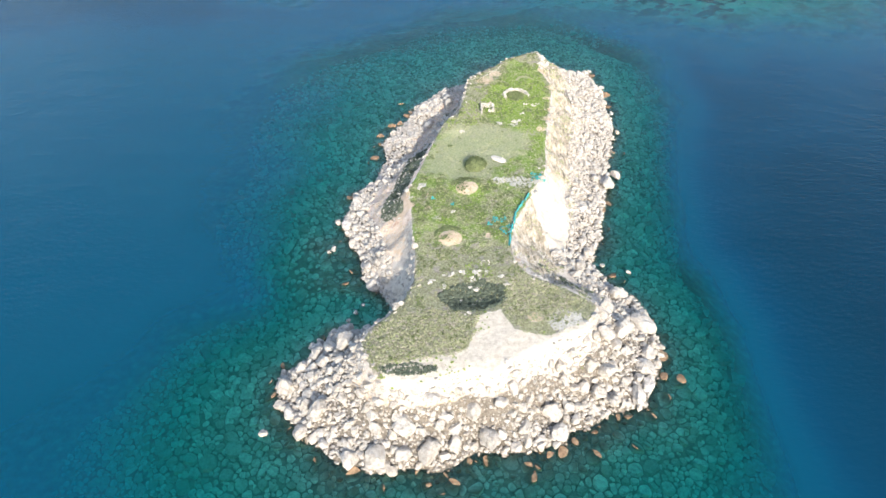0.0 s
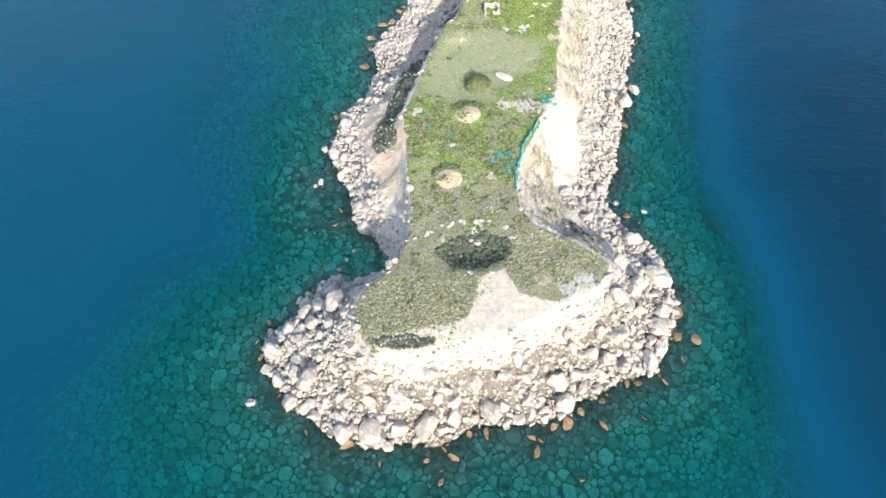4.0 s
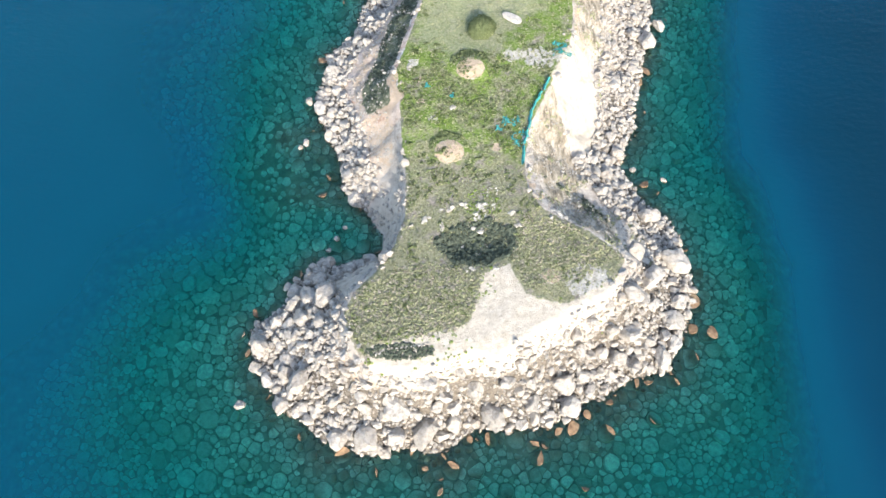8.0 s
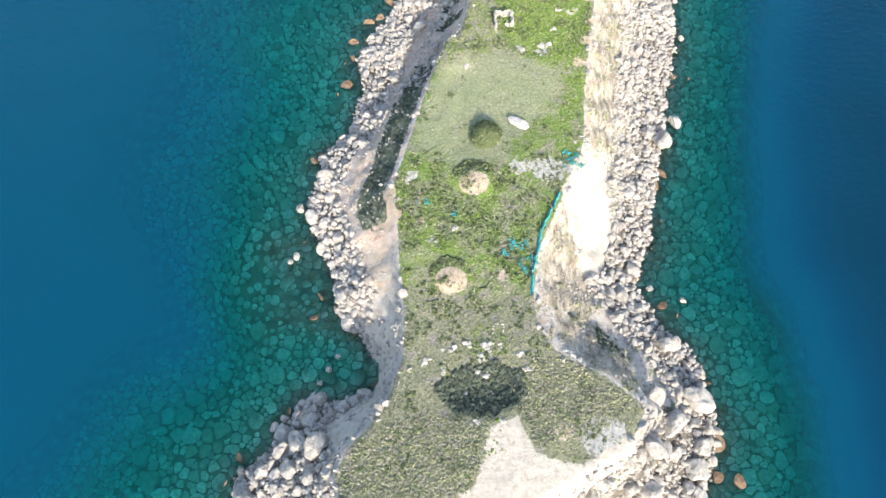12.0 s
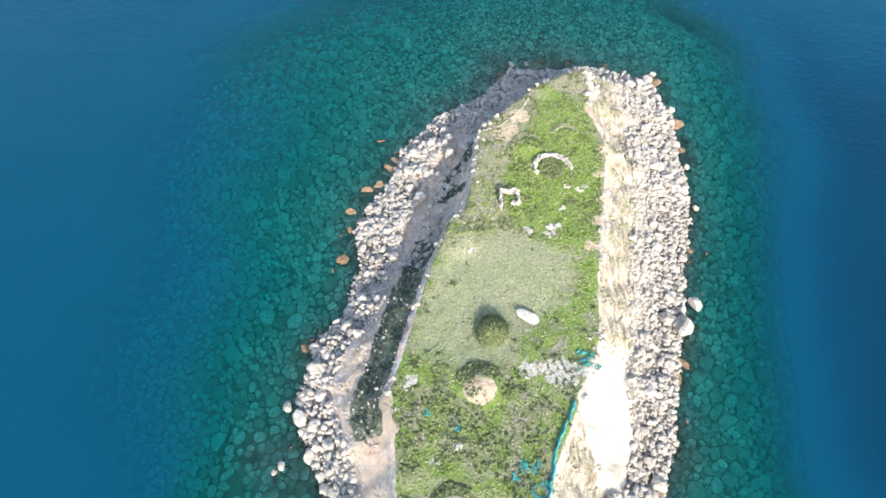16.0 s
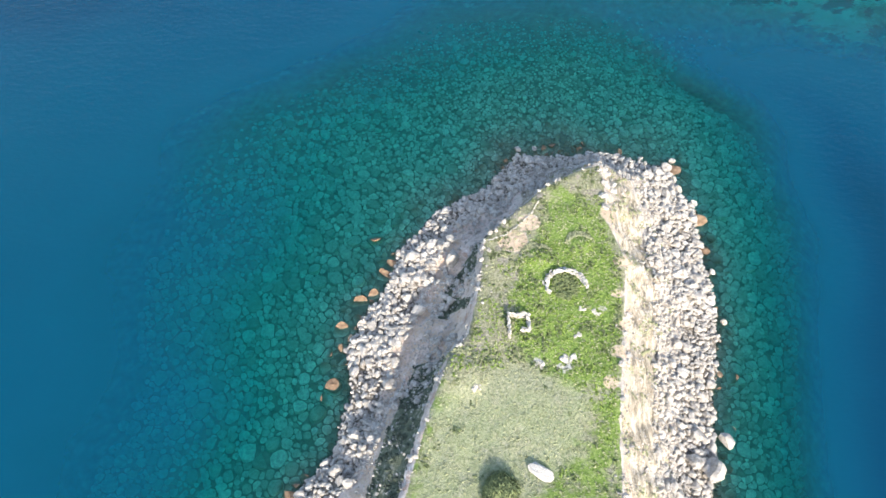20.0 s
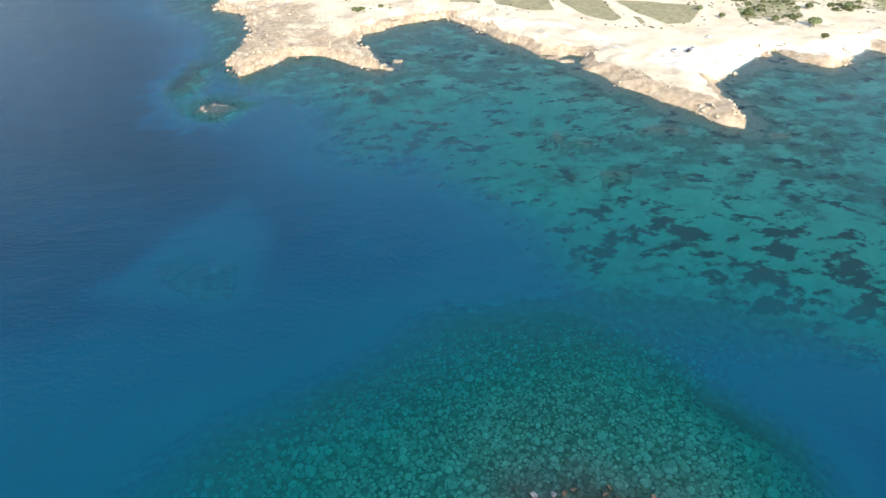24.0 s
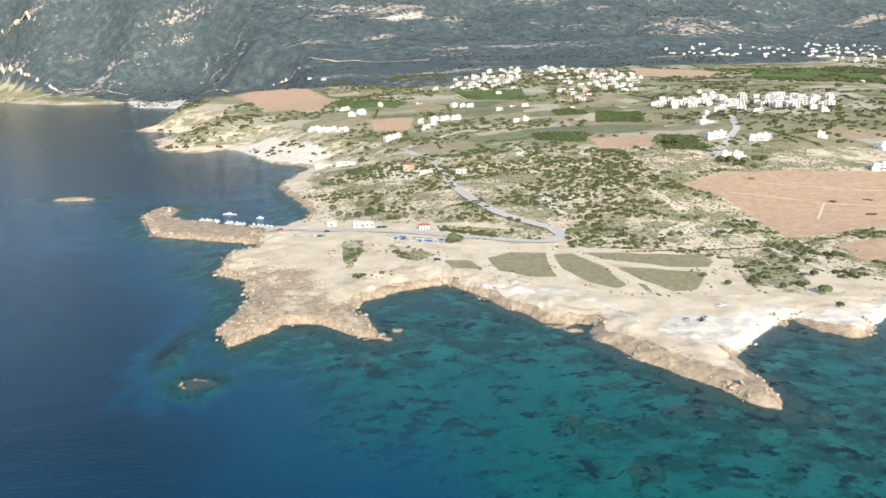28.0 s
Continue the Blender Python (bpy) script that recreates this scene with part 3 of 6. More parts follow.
# ---- ground and sea ----
def np_mesh(name, verts, faces, mat, smooth_shade=False):
    """A mesh from arrays; all faces have the same number of corners."""
    me = bpy.data.meshes.new(name)
    verts, faces = np.asarray(verts, np.float32), np.asarray(faces, np.int32)
    me.vertices.add(len(verts)), me.loops.add(faces.size), me.polygons.add(len(faces))
    me.vertices.foreach_set("co", verts.ravel())
    me.loops.foreach_set("vertex_index", faces.ravel())
    me.polygons.foreach_set("loop_start", np.arange(len(faces), dtype=np.int32) * faces.shape[1])
    me.polygons.foreach_set("use_smooth", np.full(len(faces), smooth_shade))
    for m in mat if isinstance(mat, (list, tuple)) else [mat]:
        me.materials.append(m)
    me.update(calc_edges=True)
    return me


def steps(start, end, first, ratio):
    out, v, s = [], start, first
    while abs(v - start) < abs(end - start):
        s *= ratio
        v += s if end > start else -s
        out.append(v)
    return out


def axis(lo, hi, near_lo, near_hi, fine, mid_lo, mid_hi, mid, ratio):
    a = list(np.arange(near_lo, near_hi, fine))
    a += list(np.arange(near_hi, mid_hi, mid)) + list(np.arange(near_lo - mid, mid_lo, -mid))
    return np.array(sorted(a + steps(mid_hi, hi, mid, ratio) + steps(mid_lo, lo, mid, ratio)))


def grid_faces(nx, ny):
    i = np.arange((ny - 1) * nx).reshape(ny - 1, nx)[:, :-1].ravel()
    return np.stack([i, i + 1, i + nx + 1, i + nx], 1)


def set_attr(me, name, values):
    me.attributes.new(name, "FLOAT", "POINT").data.foreach_set("value", np.asarray(values, np.float32))


def band(poly, x, y, soft=1.5):
    return smooth(inside(poly, x, y), -soft, soft)


GX = axis(-3600, 3700, -40, 61, 0.8, -160, 270, 2.5, 1.035)
GY = axis(-700, 4890, 60, 235, 0.8, -20, 730, 2.5, 1.022)
X, Y = (a.ravel() for a in np.meshgrid(GX, GY))
Z, DS, DP, AA, DM, DR, DEPTH = ground_z(X, Y)
me = np_mesh("ground", np.stack([X, Y, Z], 1), grid_faces(len(GX), len(GY)), [M_ISLAND, M_MAIN, M_BED], True)
fi = grid_faces(len(GX), len(GY))
fz, fd = Z[fi].max(1), DS[fi].max(1)
me.polygons.foreach_set("material_index", np.where(fz < 0.05, 2, np.where(fd > -1, 0, 1)).astype(np.int32))
ZG = Z.reshape(len(GY), len(GX))


def height_at(x, y):
    """Height of the finished ground under a point."""
    i, j = int(np.clip(np.searchsorted(GX, x) - 1, 0, len(GX) - 2)), int(np.clip(np.searchsorted(GY, y) - 1, 0, len(GY) - 2))
    u, v = (x - GX[i]) / (GX[i + 1] - GX[i]), (y - GY[j]) / (GY[j + 1] - GY[j])
    a, b = ZG[j, i] * (1 - u) + ZG[j, i + 1] * u, ZG[j + 1, i] * (1 - u) + ZG[j + 1, i + 1] * u
    return float(a * (1 - v) + b * v)


turf = smooth(-DP, -0.6, 0.8)
sand = np.maximum(band(SAND_SOUTH, X, Y), band(SAND_EAST, X, Y))
green = np.maximum(band(GREEN_NORTH, X, Y, 4), smooth(Y, 104, 122) * (1 - smooth(Y, 160, 175)) * 0.62)
BARE = [(6.5, 137.5, 2.5), (1.8, 117.7, 2.5), (-3.6, 129.6, 0.8), (10.8, 118.6, 1.1), (19.1, 91.3, 1.5), (18.2, 107.6, 0.9), (17.4, 110.0, 0.8), (35.1, 201.8, 2.4), (34.5, 190.5, 1.2),
        (32.9, 183.6, 1.0), (33.0, 177.2, 1.1), (31.4, 172.1, 1.2), (29.3, 166.5, 1.3), (14.5, 195.6, 2.6), (18.0, 199.8, 2.0), (-9.5, 131.5, 2.2), (-11.0, 136.0, 2.4), (-4.2, 135.3, 0.8)]
PALE = [(15.3, 141.2, 2.0), (20.8, 140.6, 3.2), (24.4, 141.6, 2.0), (-5.3, 139.5, 1.3), (21.9, 169.6, 1.4), (16.8, 170.4, 1.2), (25.5, 90.3, 3.6), (7.0, 103.6, 1.4), (-1.4, 125.7, 1.0), (29.9, 180.9, 0.9), (12.0, 79.5, 3.0), (23.4, 176.8, 0.8)]
bare = np.zeros_like(X)
for bx, by, br in BARE:
    bare = np.maximum(bare, 1 - smooth(np.hypot((X - bx) / 1.15, Y - by), br - 0.8, br + 0.8))
white = np.zeros_like(X)
for bx, by, br in PALE:
    white = np.maximum(white, 1 - smooth(np.hypot((X - bx) / 1.2, Y - by), br - 1.2, br + 1.2))
set_attr(me, "pale", 0.72 * white)
set_attr(me, "turf", turf * (1 - bare))
set_attr(me, "sand", sand)
set_attr(me, "green", green)
set_attr(me, "meadow", band(MEADOW, X, Y, 7))
west = smooth(np.interp(Y, [60, 110, 214], [0, 5, 22]) - X, 0, 4)
WESTGREEN = west * smooth(DP, 0.8, 1.6) * (1 - smooth(DP, 5.5, 8.0)) * (smooth(Y, 129, 132) * (1 - smooth(Y, 160, 166)) + 0.85 * (fbm(X, Y, 9, 3, 97) > -0.05) * smooth(Y, 160, 166) * (1 - smooth(Y, 207, 211)))
set_attr(me, "scrub", WESTGREEN)
set_attr(me, "streak", np.maximum(band(SCRUB_EAST, X, Y, 2), np.maximum(0.8 * band(RILLS_EAST, X, Y, 1.5), 0.75 * smooth(DP, 0.5, 2) * (1 - smooth(DP, 7, 10)) * smooth(X, 12, 22) * smooth(Y, 144, 150))))
set_attr(me, "terrace", west * smooth(Y, 120, 132))
set_attr(me, "shoal", (DS < -20) * (1 - smooth(DEPTH, 0.7, 1.5)))
set_attr(me, "packed", (DS < -0.5) * (1 - smooth(-DS, 28, 46)) * (1 - smooth(DEPTH, 7, 9)) * (1 - 0.8 * band(PALE_BED, X, Y, 5)))
set_attr(me, "mud", band(COVE, X, Y, 1.5))
# where the shade of the boulder gaps is painted into the ground
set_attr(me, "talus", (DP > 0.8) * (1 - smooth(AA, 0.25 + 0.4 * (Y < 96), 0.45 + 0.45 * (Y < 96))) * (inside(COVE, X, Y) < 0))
set_attr(me, "soil", np.maximum(np.maximum(bare, 0.52 * smooth(DP, 0.5, 2) * smooth(AA, 0.25, 0.5) * smooth(-X, -14, -2)), 0.6 * smooth(DP, -0.5, 0.5) * (1 - smooth(DP, 3, 6)) * smooth(X, 12, 22) * smooth(Y, 105, 125)))
def fields(polys, soft=3.0):
    out = np.zeros_like(X)
    for p in polys:
        out = np.maximum(out, band(p, X, Y, soft))
    return out


LAWNS = [
    [(34, 607), (51, 621), (76, 618), (73, 564), (59, 565), (39, 579)],
    [(79, 614), (92, 615), (105, 586), (110, 545), (103, 540), (90, 552), (79, 582)],
    [(100, 616), (126, 613), (178, 608), (179, 593), (170, 579), (147, 582), (108, 601)],
    [(113, 582), (138, 577), (165, 569), (147, 536), (133, 534), (121, 555)],
    [(112, 552), (121, 546), (121, 535), (115, 535)], [(4, 606), (23, 602), (30, 583), (11, 585)]]
SCRUBS = [
    [(99, 650), (120, 651), (151, 643), (164, 622), (129, 622), (92, 631)], [(-34, 643), (-19, 637), (1, 620), (-12, 603), (-26, 613)],
    [(-57, 576), (-41, 576), (-24, 582), (-27, 567), (-43, 560)], [(194, 601), (215, 614), (225, 581), (215, 537), (193, 525), (179, 544)],
    [(252, 619), (274, 624), (300, 577), (290, 545), (239, 557), (238, 592)], [(-69, 654), (-54, 661), (-50, 628), (-54, 581), (-60, 600)],
    [(-4, 702), (83, 676), (79, 652), (39, 664)]]
FIELDS = [
    [(228, 797), (293, 838), (361, 847), (520, 830), (520, 700), (349, 678), (281, 649), (254, 645), (253, 698), (251, 760)],
    [(282, 630), (400, 660), (400, 577), (274, 591)], [(-1377, 3767), (-860, 3181), (-230, 1826), (-245, 1592), (-355, 1663), (-495, 1954)],
    [(-120, 1413), (-38, 1411), (-42, 1266), (-98, 1281)], [(603, 2327), (808, 2138), (704, 1951), (536, 1976)], [(201, 1055), (287, 1072), (256, 973), (200, 988)]]
CROPS = [
    [(-1620, 3966), (-1451, 4007), (-1117, 3776), (-1132, 3772), (-1510, 3994)],
    [(-239, 1738), (-151, 1749), (-57, 1663), (-78, 1590), (-199, 1622)], [(45, 1813), (208, 1824), (191, 1592), (88, 1622)],
    [(206, 1399), (254, 1439), (258, 1315), (203, 1324)], [(136, 1149), (213, 1111), (190, 1025), (134, 1077)],
    [(274, 1343), (348, 1333), (317, 1196), (249, 1233)], [(293, 1068), (329, 1025), (300, 930), (265, 960)], [(947, 2269), (1348, 2250), (962, 1647), (752, 1774)]]
CHALK = [
    [(105, 474), (117, 495), (152, 496), (172, 513), (194, 499), (244, 518), (225, 488), (201, 478), (181, 501), (133, 455), (120, 458)],
    [(197, 779), (208, 736), (221, 721), (197, 719), (186, 762)], [(190, 685), (225, 675), (253, 652), (202, 648), (171, 656), (163, 670)],
    [(-86, 983), (-46, 986), (8, 953), (2, 895), (-28, 876), (-75, 928)], [(91, 793), (122, 795), (120, 731), (103, 718), (82, 735)],
    [(92, 1069), (120, 1058), (114, 959), (87, 955)], [(11, 562), (43, 547), (74, 538), (93, 513), (100, 480), (92, 500), (77, 526), (41, 538)]]
CHALK_FAR = [
    [(-362, 1357), (-289, 1387), (-180, 1220), (-145, 1153), (-182, 1129), (-250, 1181)], [(-1583, 3746), (-1124, 3268), (-1104, 3241), (-1057, 2971), (-1310, 3113)]]
FAR_CLIFFS = [
    [(-1633, 4197), (-1508, 4231), (-1386, 4199), (-1343, 4151), (-1421, 4142), (-1550, 4153)], [(-1869, 4212), (-1634, 4121), (-1517, 4145), (-1521, 4104), (-1646, 4055)],
    [(-350, 3889), (-204, 3932), (-69, 3943), (-19, 3906), (-82, 3821), (-224, 3756)], [(-1475, 4044), (-1303, 4056), (-1127, 3935), (-1133, 3901), (-1335, 4047)], [(-1096, 3936), (-1010, 4012), (-975, 3962), (-1045, 3906)]]
FAR_BEACH = [[(-2653, 4406), (-2350, 4151), (-1919, 3792), (-1535, 3614), (-1555, 3445), (-1940, 3513), (-2900, 4330)]]
HEADLANDS = [[(-125, 600), (-70, 590), (-62, 540), (-15, 480), (-40, 470), (-75, 490), (-100, 460), (-112, 490), (-112, 540)], [(66, 490), (90, 470), (115, 440), (131, 425), (135, 400), (90, 440), (68, 475)]]
set_attr(me, "ledge", np.maximum(1 - smooth(DM, 3, 9), np.maximum(0.62 * fields(HEADLANDS[:1], 16), 0.85 * fields(HEADLANDS[1:], 6))))
set_attr(me, "heath", smooth(DM - 22 + 14 * fbm(X, Y, 60, 3, 91), 0, 20) * np.maximum(smooth(Y + np.interp(X, [40, 90], [0.15, 0.6]) * X, 690, 730), fields(SCRUBS, 2)))
set_attr(me, "farm", smooth(Y + 0.25 * X + 40 * fbm(X, Y, 120, 3, 99), 1010, 1090) * smooth(DM, 60, 160))
set_attr(me, "lawn", fields(LAWNS))
set_attr(me, "field", fields(FIELDS, 4))
set_attr(me, "crop", fields(CROPS, 6))
set_attr(me, "chalk", np.maximum(np.maximum(fields(CHALK[:1] + CHALK[6:], 8), 0.72 * fields(CHALK[1:6], 34)), np.maximum(fields(CHALK_FAR, 18), 0.6 * fields(FAR_CLIFFS, 22))))
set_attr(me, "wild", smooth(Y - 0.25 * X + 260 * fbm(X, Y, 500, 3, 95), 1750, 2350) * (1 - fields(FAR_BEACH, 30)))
set_attr(me, "stony", np.maximum(1 - smooth(-DS, 60, 100), np.maximum(np.maximum(1 - smooth(-DM, 4, 16), 0.52 * smooth(Y, 245, 275) * (1 - 0.6 * fields(SANDS, 34))), 1 - smooth(DEPTH, 0.8, 2.0))))
set_attr(me, "weed", np.maximum(0.42 * smooth(Y, 300, 340) * smooth(X, -130, -40), 0.56 * fields(WEEDS, 16)))
tagged(new("ground", me), "limestone island, rocky coast, fields and hills over the sea bed", "ground", kind="structure")

# the sea's surface, coarser than the ground
wx, wy = np.r_[GX[::2], GX[-1]], np.r_[GY[::2], GY[-1]]
WX, WY = (a.ravel() for a in np.meshgrid(wx, wy))
g = ground_z(WX, WY)
ws = np_mesh("water", np.stack([WX, WY, 0 * WX], 1), grid_faces(len(wx), len(wy)), M_SEA, True)
set_attr(ws, "depth", np.maximum(np.where(g[0] > 0, 0.3, -g[0]), 0.3))
tagged(new("water", ws), "clear blue and turquoise sea with small ripples", "sea", kind="structure")

# ---- boulders ----
RNG = np.random.default_rng(11)


def ico(sub):
    bm = bmesh.new()
    bmesh.ops.create_icosphere(bm, subdivisions=sub, radius=1.0)
    v = np.array([p.co[:] for p in bm.verts])
    f = np.array([[p.index for p in q.verts] for q in bm.faces])
    bm.free()
    return v, f


def rock_shape(points, rng, flat=0.72, blunt=0.62, bevel=0.0):
    """A boulder with broken faces: the hull of chance points on a blunt block."""
    d = rng.normal(size=(points, 3))
    d /= np.linalg.norm(d, axis=1)[:, None]
    p = np.sign(d) * np.abs(d) ** blunt
    p = p / np.linalg.norm(p, axis=1).mean() * rng.uniform(0.82, 1.1, (points, 1))
    p = p * np.array([1.0, rng.uniform(0.62, 0.95), flat * rng.uniform(0.75, 1.15)])
    bm = bmesh.new()
    for q in p:
        bm.verts.new(q)
    got = bmesh.ops.convex_hull(bm, input=bm.verts[:])
    bmesh.ops.delete(bm, geom=[v for v in got["geom_interior"] if isinstance(v, bmesh.types.BMVert)], context="VERTS")
    if bevel:
        bmesh.ops.bevel(bm, geom=bm.edges[:], offset=bevel, segments=1, affect="EDGES", clamp_overlap=True)
    bmesh.ops.triangulate(bm, faces=bm.faces[:])
    bmesh.ops.recalc_face_normals(bm, faces=bm.faces[:])
    bm.verts.index_update()
    v = np.array([q.co[:] for q in bm.verts])
    f = np.array([[q.index for q in g.verts] for g in bm.faces])
    bm.free()
    return v, f


def turns(rng, n, lean=0.5):
    a, b, c = rng.uniform(0, 6.283, n), rng.normal(size=n) * lean, rng.normal(size=n) * lean
    ca, sa, cb, sb, cc, sc = np.cos(a), np.sin(a), np.cos(b), np.sin(b), np.cos(c), np.sin(c)
    z = np.zeros(n)
    rz = np.stack([ca, -sa, z, sa, ca, z, z, z, z + 1], 1).reshape(n, 3, 3)
    rx = np.stack([z + 1, z, z, z, cb, -sb, z, sb, cb], 1).reshape(n, 3, 3)
    ry = np.stack([cc, z, sc, z, z + 1, z, -sc, z, cc], 1).reshape(n, 3, 3)
    return rz @ rx @ ry


def scatter(name, shapes, pos, size, mat, label, category, lean=0.5, rng=RNG, shade=False):
    """Many small pieces joined into one mesh of stuff."""
    vs, fs, base = [], [], 0
    kind = rng.integers(0, len(shapes), len(pos))
    for k, (v, f) in enumerate(shapes):
        p, s = pos[kind == k], size[kind == k]
        if not len(p):
            continue
        r = turns(rng, len(p), lean)
        w = np.einsum("nij,vj->nvi", r, v) * s[:, None, None] + p[:, None, :]
        vs.append(w.reshape(-1, 3))
        fs.append((f[None] + (np.arange(len(p)) * len(v))[:, None, None]).reshape(-1, f.shape[1]) + base)
        base += len(p) * len(v)
    ob = new(name, np_mesh(name, np.concatenate(vs), np.concatenate(fs), mat, shade))
    return tagged(ob, label, category, kind="stuff")


def sample(n, x0, x1, y0, y1, rng=RNG):
    x, y = rng.uniform(x0, x1, n), rng.uniform(y0, y1, n)
    return x, y, ground_z(x, y)


def spaced(x, y, r, tight=0.66):
    """Indices of places that keep clear of one another, the largest first."""
    keep, cells = [], {}
    for i in np.argsort(-r):
        c = (int(x[i] // 5), int(y[i] // 5))
        near = [j for a in (-1, 0, 1) for b in (-1, 0, 1) for j in cells.get((c[0] + a, c[1] + b), ())]
        if all((x[i] - x[j]) ** 2 + (y[i] - y[j]) ** 2 > (tight * (r[i] + r[j])) ** 2 for j in near):
            keep.append(i)
            cells.setdefault(c, []).append(i)
    return np.array(keep)


def worn_rock(sub, rng, flat=0.78, planes=13, crisp=12.0, rough=0.05):
    """A block with broken faces and rounded, weathered edges."""
    v, f = ico(sub)
    n = rng.normal(size=(planes, 3))
    n /= np.linalg.norm(n, axis=1)[:, None]
    k = np.maximum(v @ n.T, 0) / rng.uniform(0.68, 1.05, planes)
    r = np.clip((k ** crisp).sum(1) ** (-1 / crisp), 0.5, 1.3)
    for size in (2.5, 5.0, 9.0):
        w = rng.normal(size=(3, 3)) * size
        r = r * (1 + rough * np.sin(v @ w.T + rng.uniform(0, 6, 3)).mean(1) * 2.2 / size ** 0.5)
    return v * r[:, None] * np.array([1.0, rng.uniform(0.66, 0.95), flat * rng.uniform(0.75, 1.15)]), f


BIG = [worn_rock(3, RNG, 0.8, 17, 26.0, 0.08) for _ in range(12)]
MID = [worn_rock(2, RNG, 0.8, 14, 22.0, 0.06) for _ in range(10)]
SMALL = [worn_rock(1, RNG, 0.8, 9, 9.0, 0.03) for _ in range(8)]
TINY = [rock_shape(12, RNG) for _ in range(8)]


def shore_width(x, y):
    """How far in from the water the boulders reach."""
    w = np.where(x < np.interp(y, [60, 110, 214], [0, 5, 22]), np.interp(y, [110, 150, 175, 215], [6.6, 7.0, 9.5, 8.0]), np.interp(y, [110, 150, 180], [9.0, 11.0, 13.5]))
    return np.where(y < 95, np.interp(x, [-36, -10, 10, 40], [22, 22, 22, 24]), w)


x, y, g = sample(16000, -42, 64, 58, 236)
ds, dp, aa, zz = g[1], g[2], g[3], g[0]
ok = (ds > -0.2) & (ds < shore_width(x, y)) & (dp > 1.0) & (inside(COVE, x, y) < 0.5) & (inside(SAND_EAST, x, y) < 0) & (inside(SCRUB_EAST, x, y) < -1)
x, y, zz, ds = x[ok], y[ok], zz[ok], ds[ok]
south = smooth(100 - y, 0, 10)
r = RNG.uniform(0, 1, len(x)) ** 14 * (1.0 + 0.7 * south) + RNG.uniform(0, 1, len(x)) ** 3 * (0.45 + 0.3 * south) + 0.42
r *= np.interp(ds, [-2, 3, 10, 16], [0.9, 1.15, 0.95, 0.75]) * np.interp(y, [130, 160], [1.0, 0.84])
keep = spaced(x, y, r, 0.66)
x, y, zz, r = x[keep], y[keep], np.maximum(zz[keep], -0.4), r[keep]
LANDMARKS = [(45.3, 98.2, 3.3), (41.5, 108.6, 2.1), (35.5, 97.6, 2.4), (38.6, 93.6, 2.6), (33.5, 89.5, 2.3), (-13.5, 66.0, 2.6), (-8.2, 66.0, 1.9), (22.8, 71.5, 1.9),
             (8.5, 69.5, 2.7), (-23.5, 146.0, 2.0), (48.0, 154.5, 2.4), (-26.0, 137.0, 1.7), (-4.0, 186.5, 1.7), (3.0, 198.0, 2.1), (-9.5, 170.5, 1.6), (52.0, 160.0, 1.6), (-28.8, 128.5, 0.9), (-30.0, 127.6, 0.6), (-29.8, 95.2, 1.0), (-28.2, 96.6, 0.8), (-24.0, 98.5, 0.7), (-22.5, 103.0, 0.6),
             (-21.0, 105.5, 0.7), (-19.5, 108.0, 0.6), (-28.9, 139.6, 1.2), (46.5, 118.0, 0.7), (40.5, 120.5, 0.8), (43.8, 226.8, 0.9), (48.5, 228.0, 0.8), (55.8, 227.2, 0.9), (58.0, 214.5, 1.0),
             (58.0, 196.0, 0.8), (57.5, 184.0, 0.9), (19.5, 231.5, 0.9), (23.5, 231.8, 0.7), (-36.8, 72.5, 1.1)]
for lx, ly, lr in LANDMARKS:
    far = np.hypot(x - lx, y - ly) > 0.7 * (r + lr)
    x, y, zz, r = x[far], y[far], zz[far], r[far]
order = np.argsort(-r)
singles, rest = order[:262], order[262:]
big_meshes = [[np_mesh("boulder", v, f, m) for v, f in BIG] for m in (M_BOULDER, M_WESTROCK)]
western = lambda x, y: (x < np.interp(y, [60, 110, 214], [0, 5, 22])) & (y > 92)
spots = [(x[i], y[i], zz[i], r[i]) for i in singles] + [(lx, ly, max(height_at(lx, ly), 0.0), lr) for lx, ly, lr in LANDMARKS]
for k, (bx, by, bz, br) in enumerate(spots):
    ob = new("boulder", big_meshes[int(western(bx, by))][k % 12])
    ob.matrix_world = pose(bx, by, bz + br * (0.38 if bz > 0.5 else 0.5), RNG.normal() * 20, RNG.normal() * 20, RNG.uniform(0, 360)) @ Matrix.Diagonal((br, br, br, 1))
    tagged(ob, "huge pale limestone boulder at the water's edge" if br > 1.9 else "weathered boulder on the island's shaded shore, colour lightened against the shade" if western(bx, by) else "pale weathered limestone boulder on the island shore", "boulder", "boulders round the island shore")
# the close-packed lesser rocks under and between them
step = 0.8
gx, gy = np.meshgrid(np.arange(-42, 64, step), np.arange(58, 236, step * 0.87))
gx = (gx + (np.arange(gx.shape[0]) % 2)[:, None] * step / 2).ravel()
gy = gy.ravel()
px, py = gx + RNG.uniform(-0.4, 0.4, len(gx)), gy + RNG.uniform(-0.4, 0.4, len(gx))
g = ground_z(px, py)
ok = (g[1] > -0.4) & (g[1] < shore_width(px, py)) & (g[2] > 0.5) & ((inside(COVE, px, py) < 0.8) | ((g[1] < 5) & (RNG.uniform(0, 1, len(px)) < 0.45))) & (inside(SAND_EAST, px, py) < 0) & (inside(SCRUB_EAST, px, py) < -0.5)
ok &= RNG.uniform(0, 1, len(px)) < np.interp(g[3], [0, 0.5, 0.8, 1], [1, 1, 0.95, 0.85])
px, py, pz = px[ok], py[ok], np.maximum(g[0][ok], -0.4)
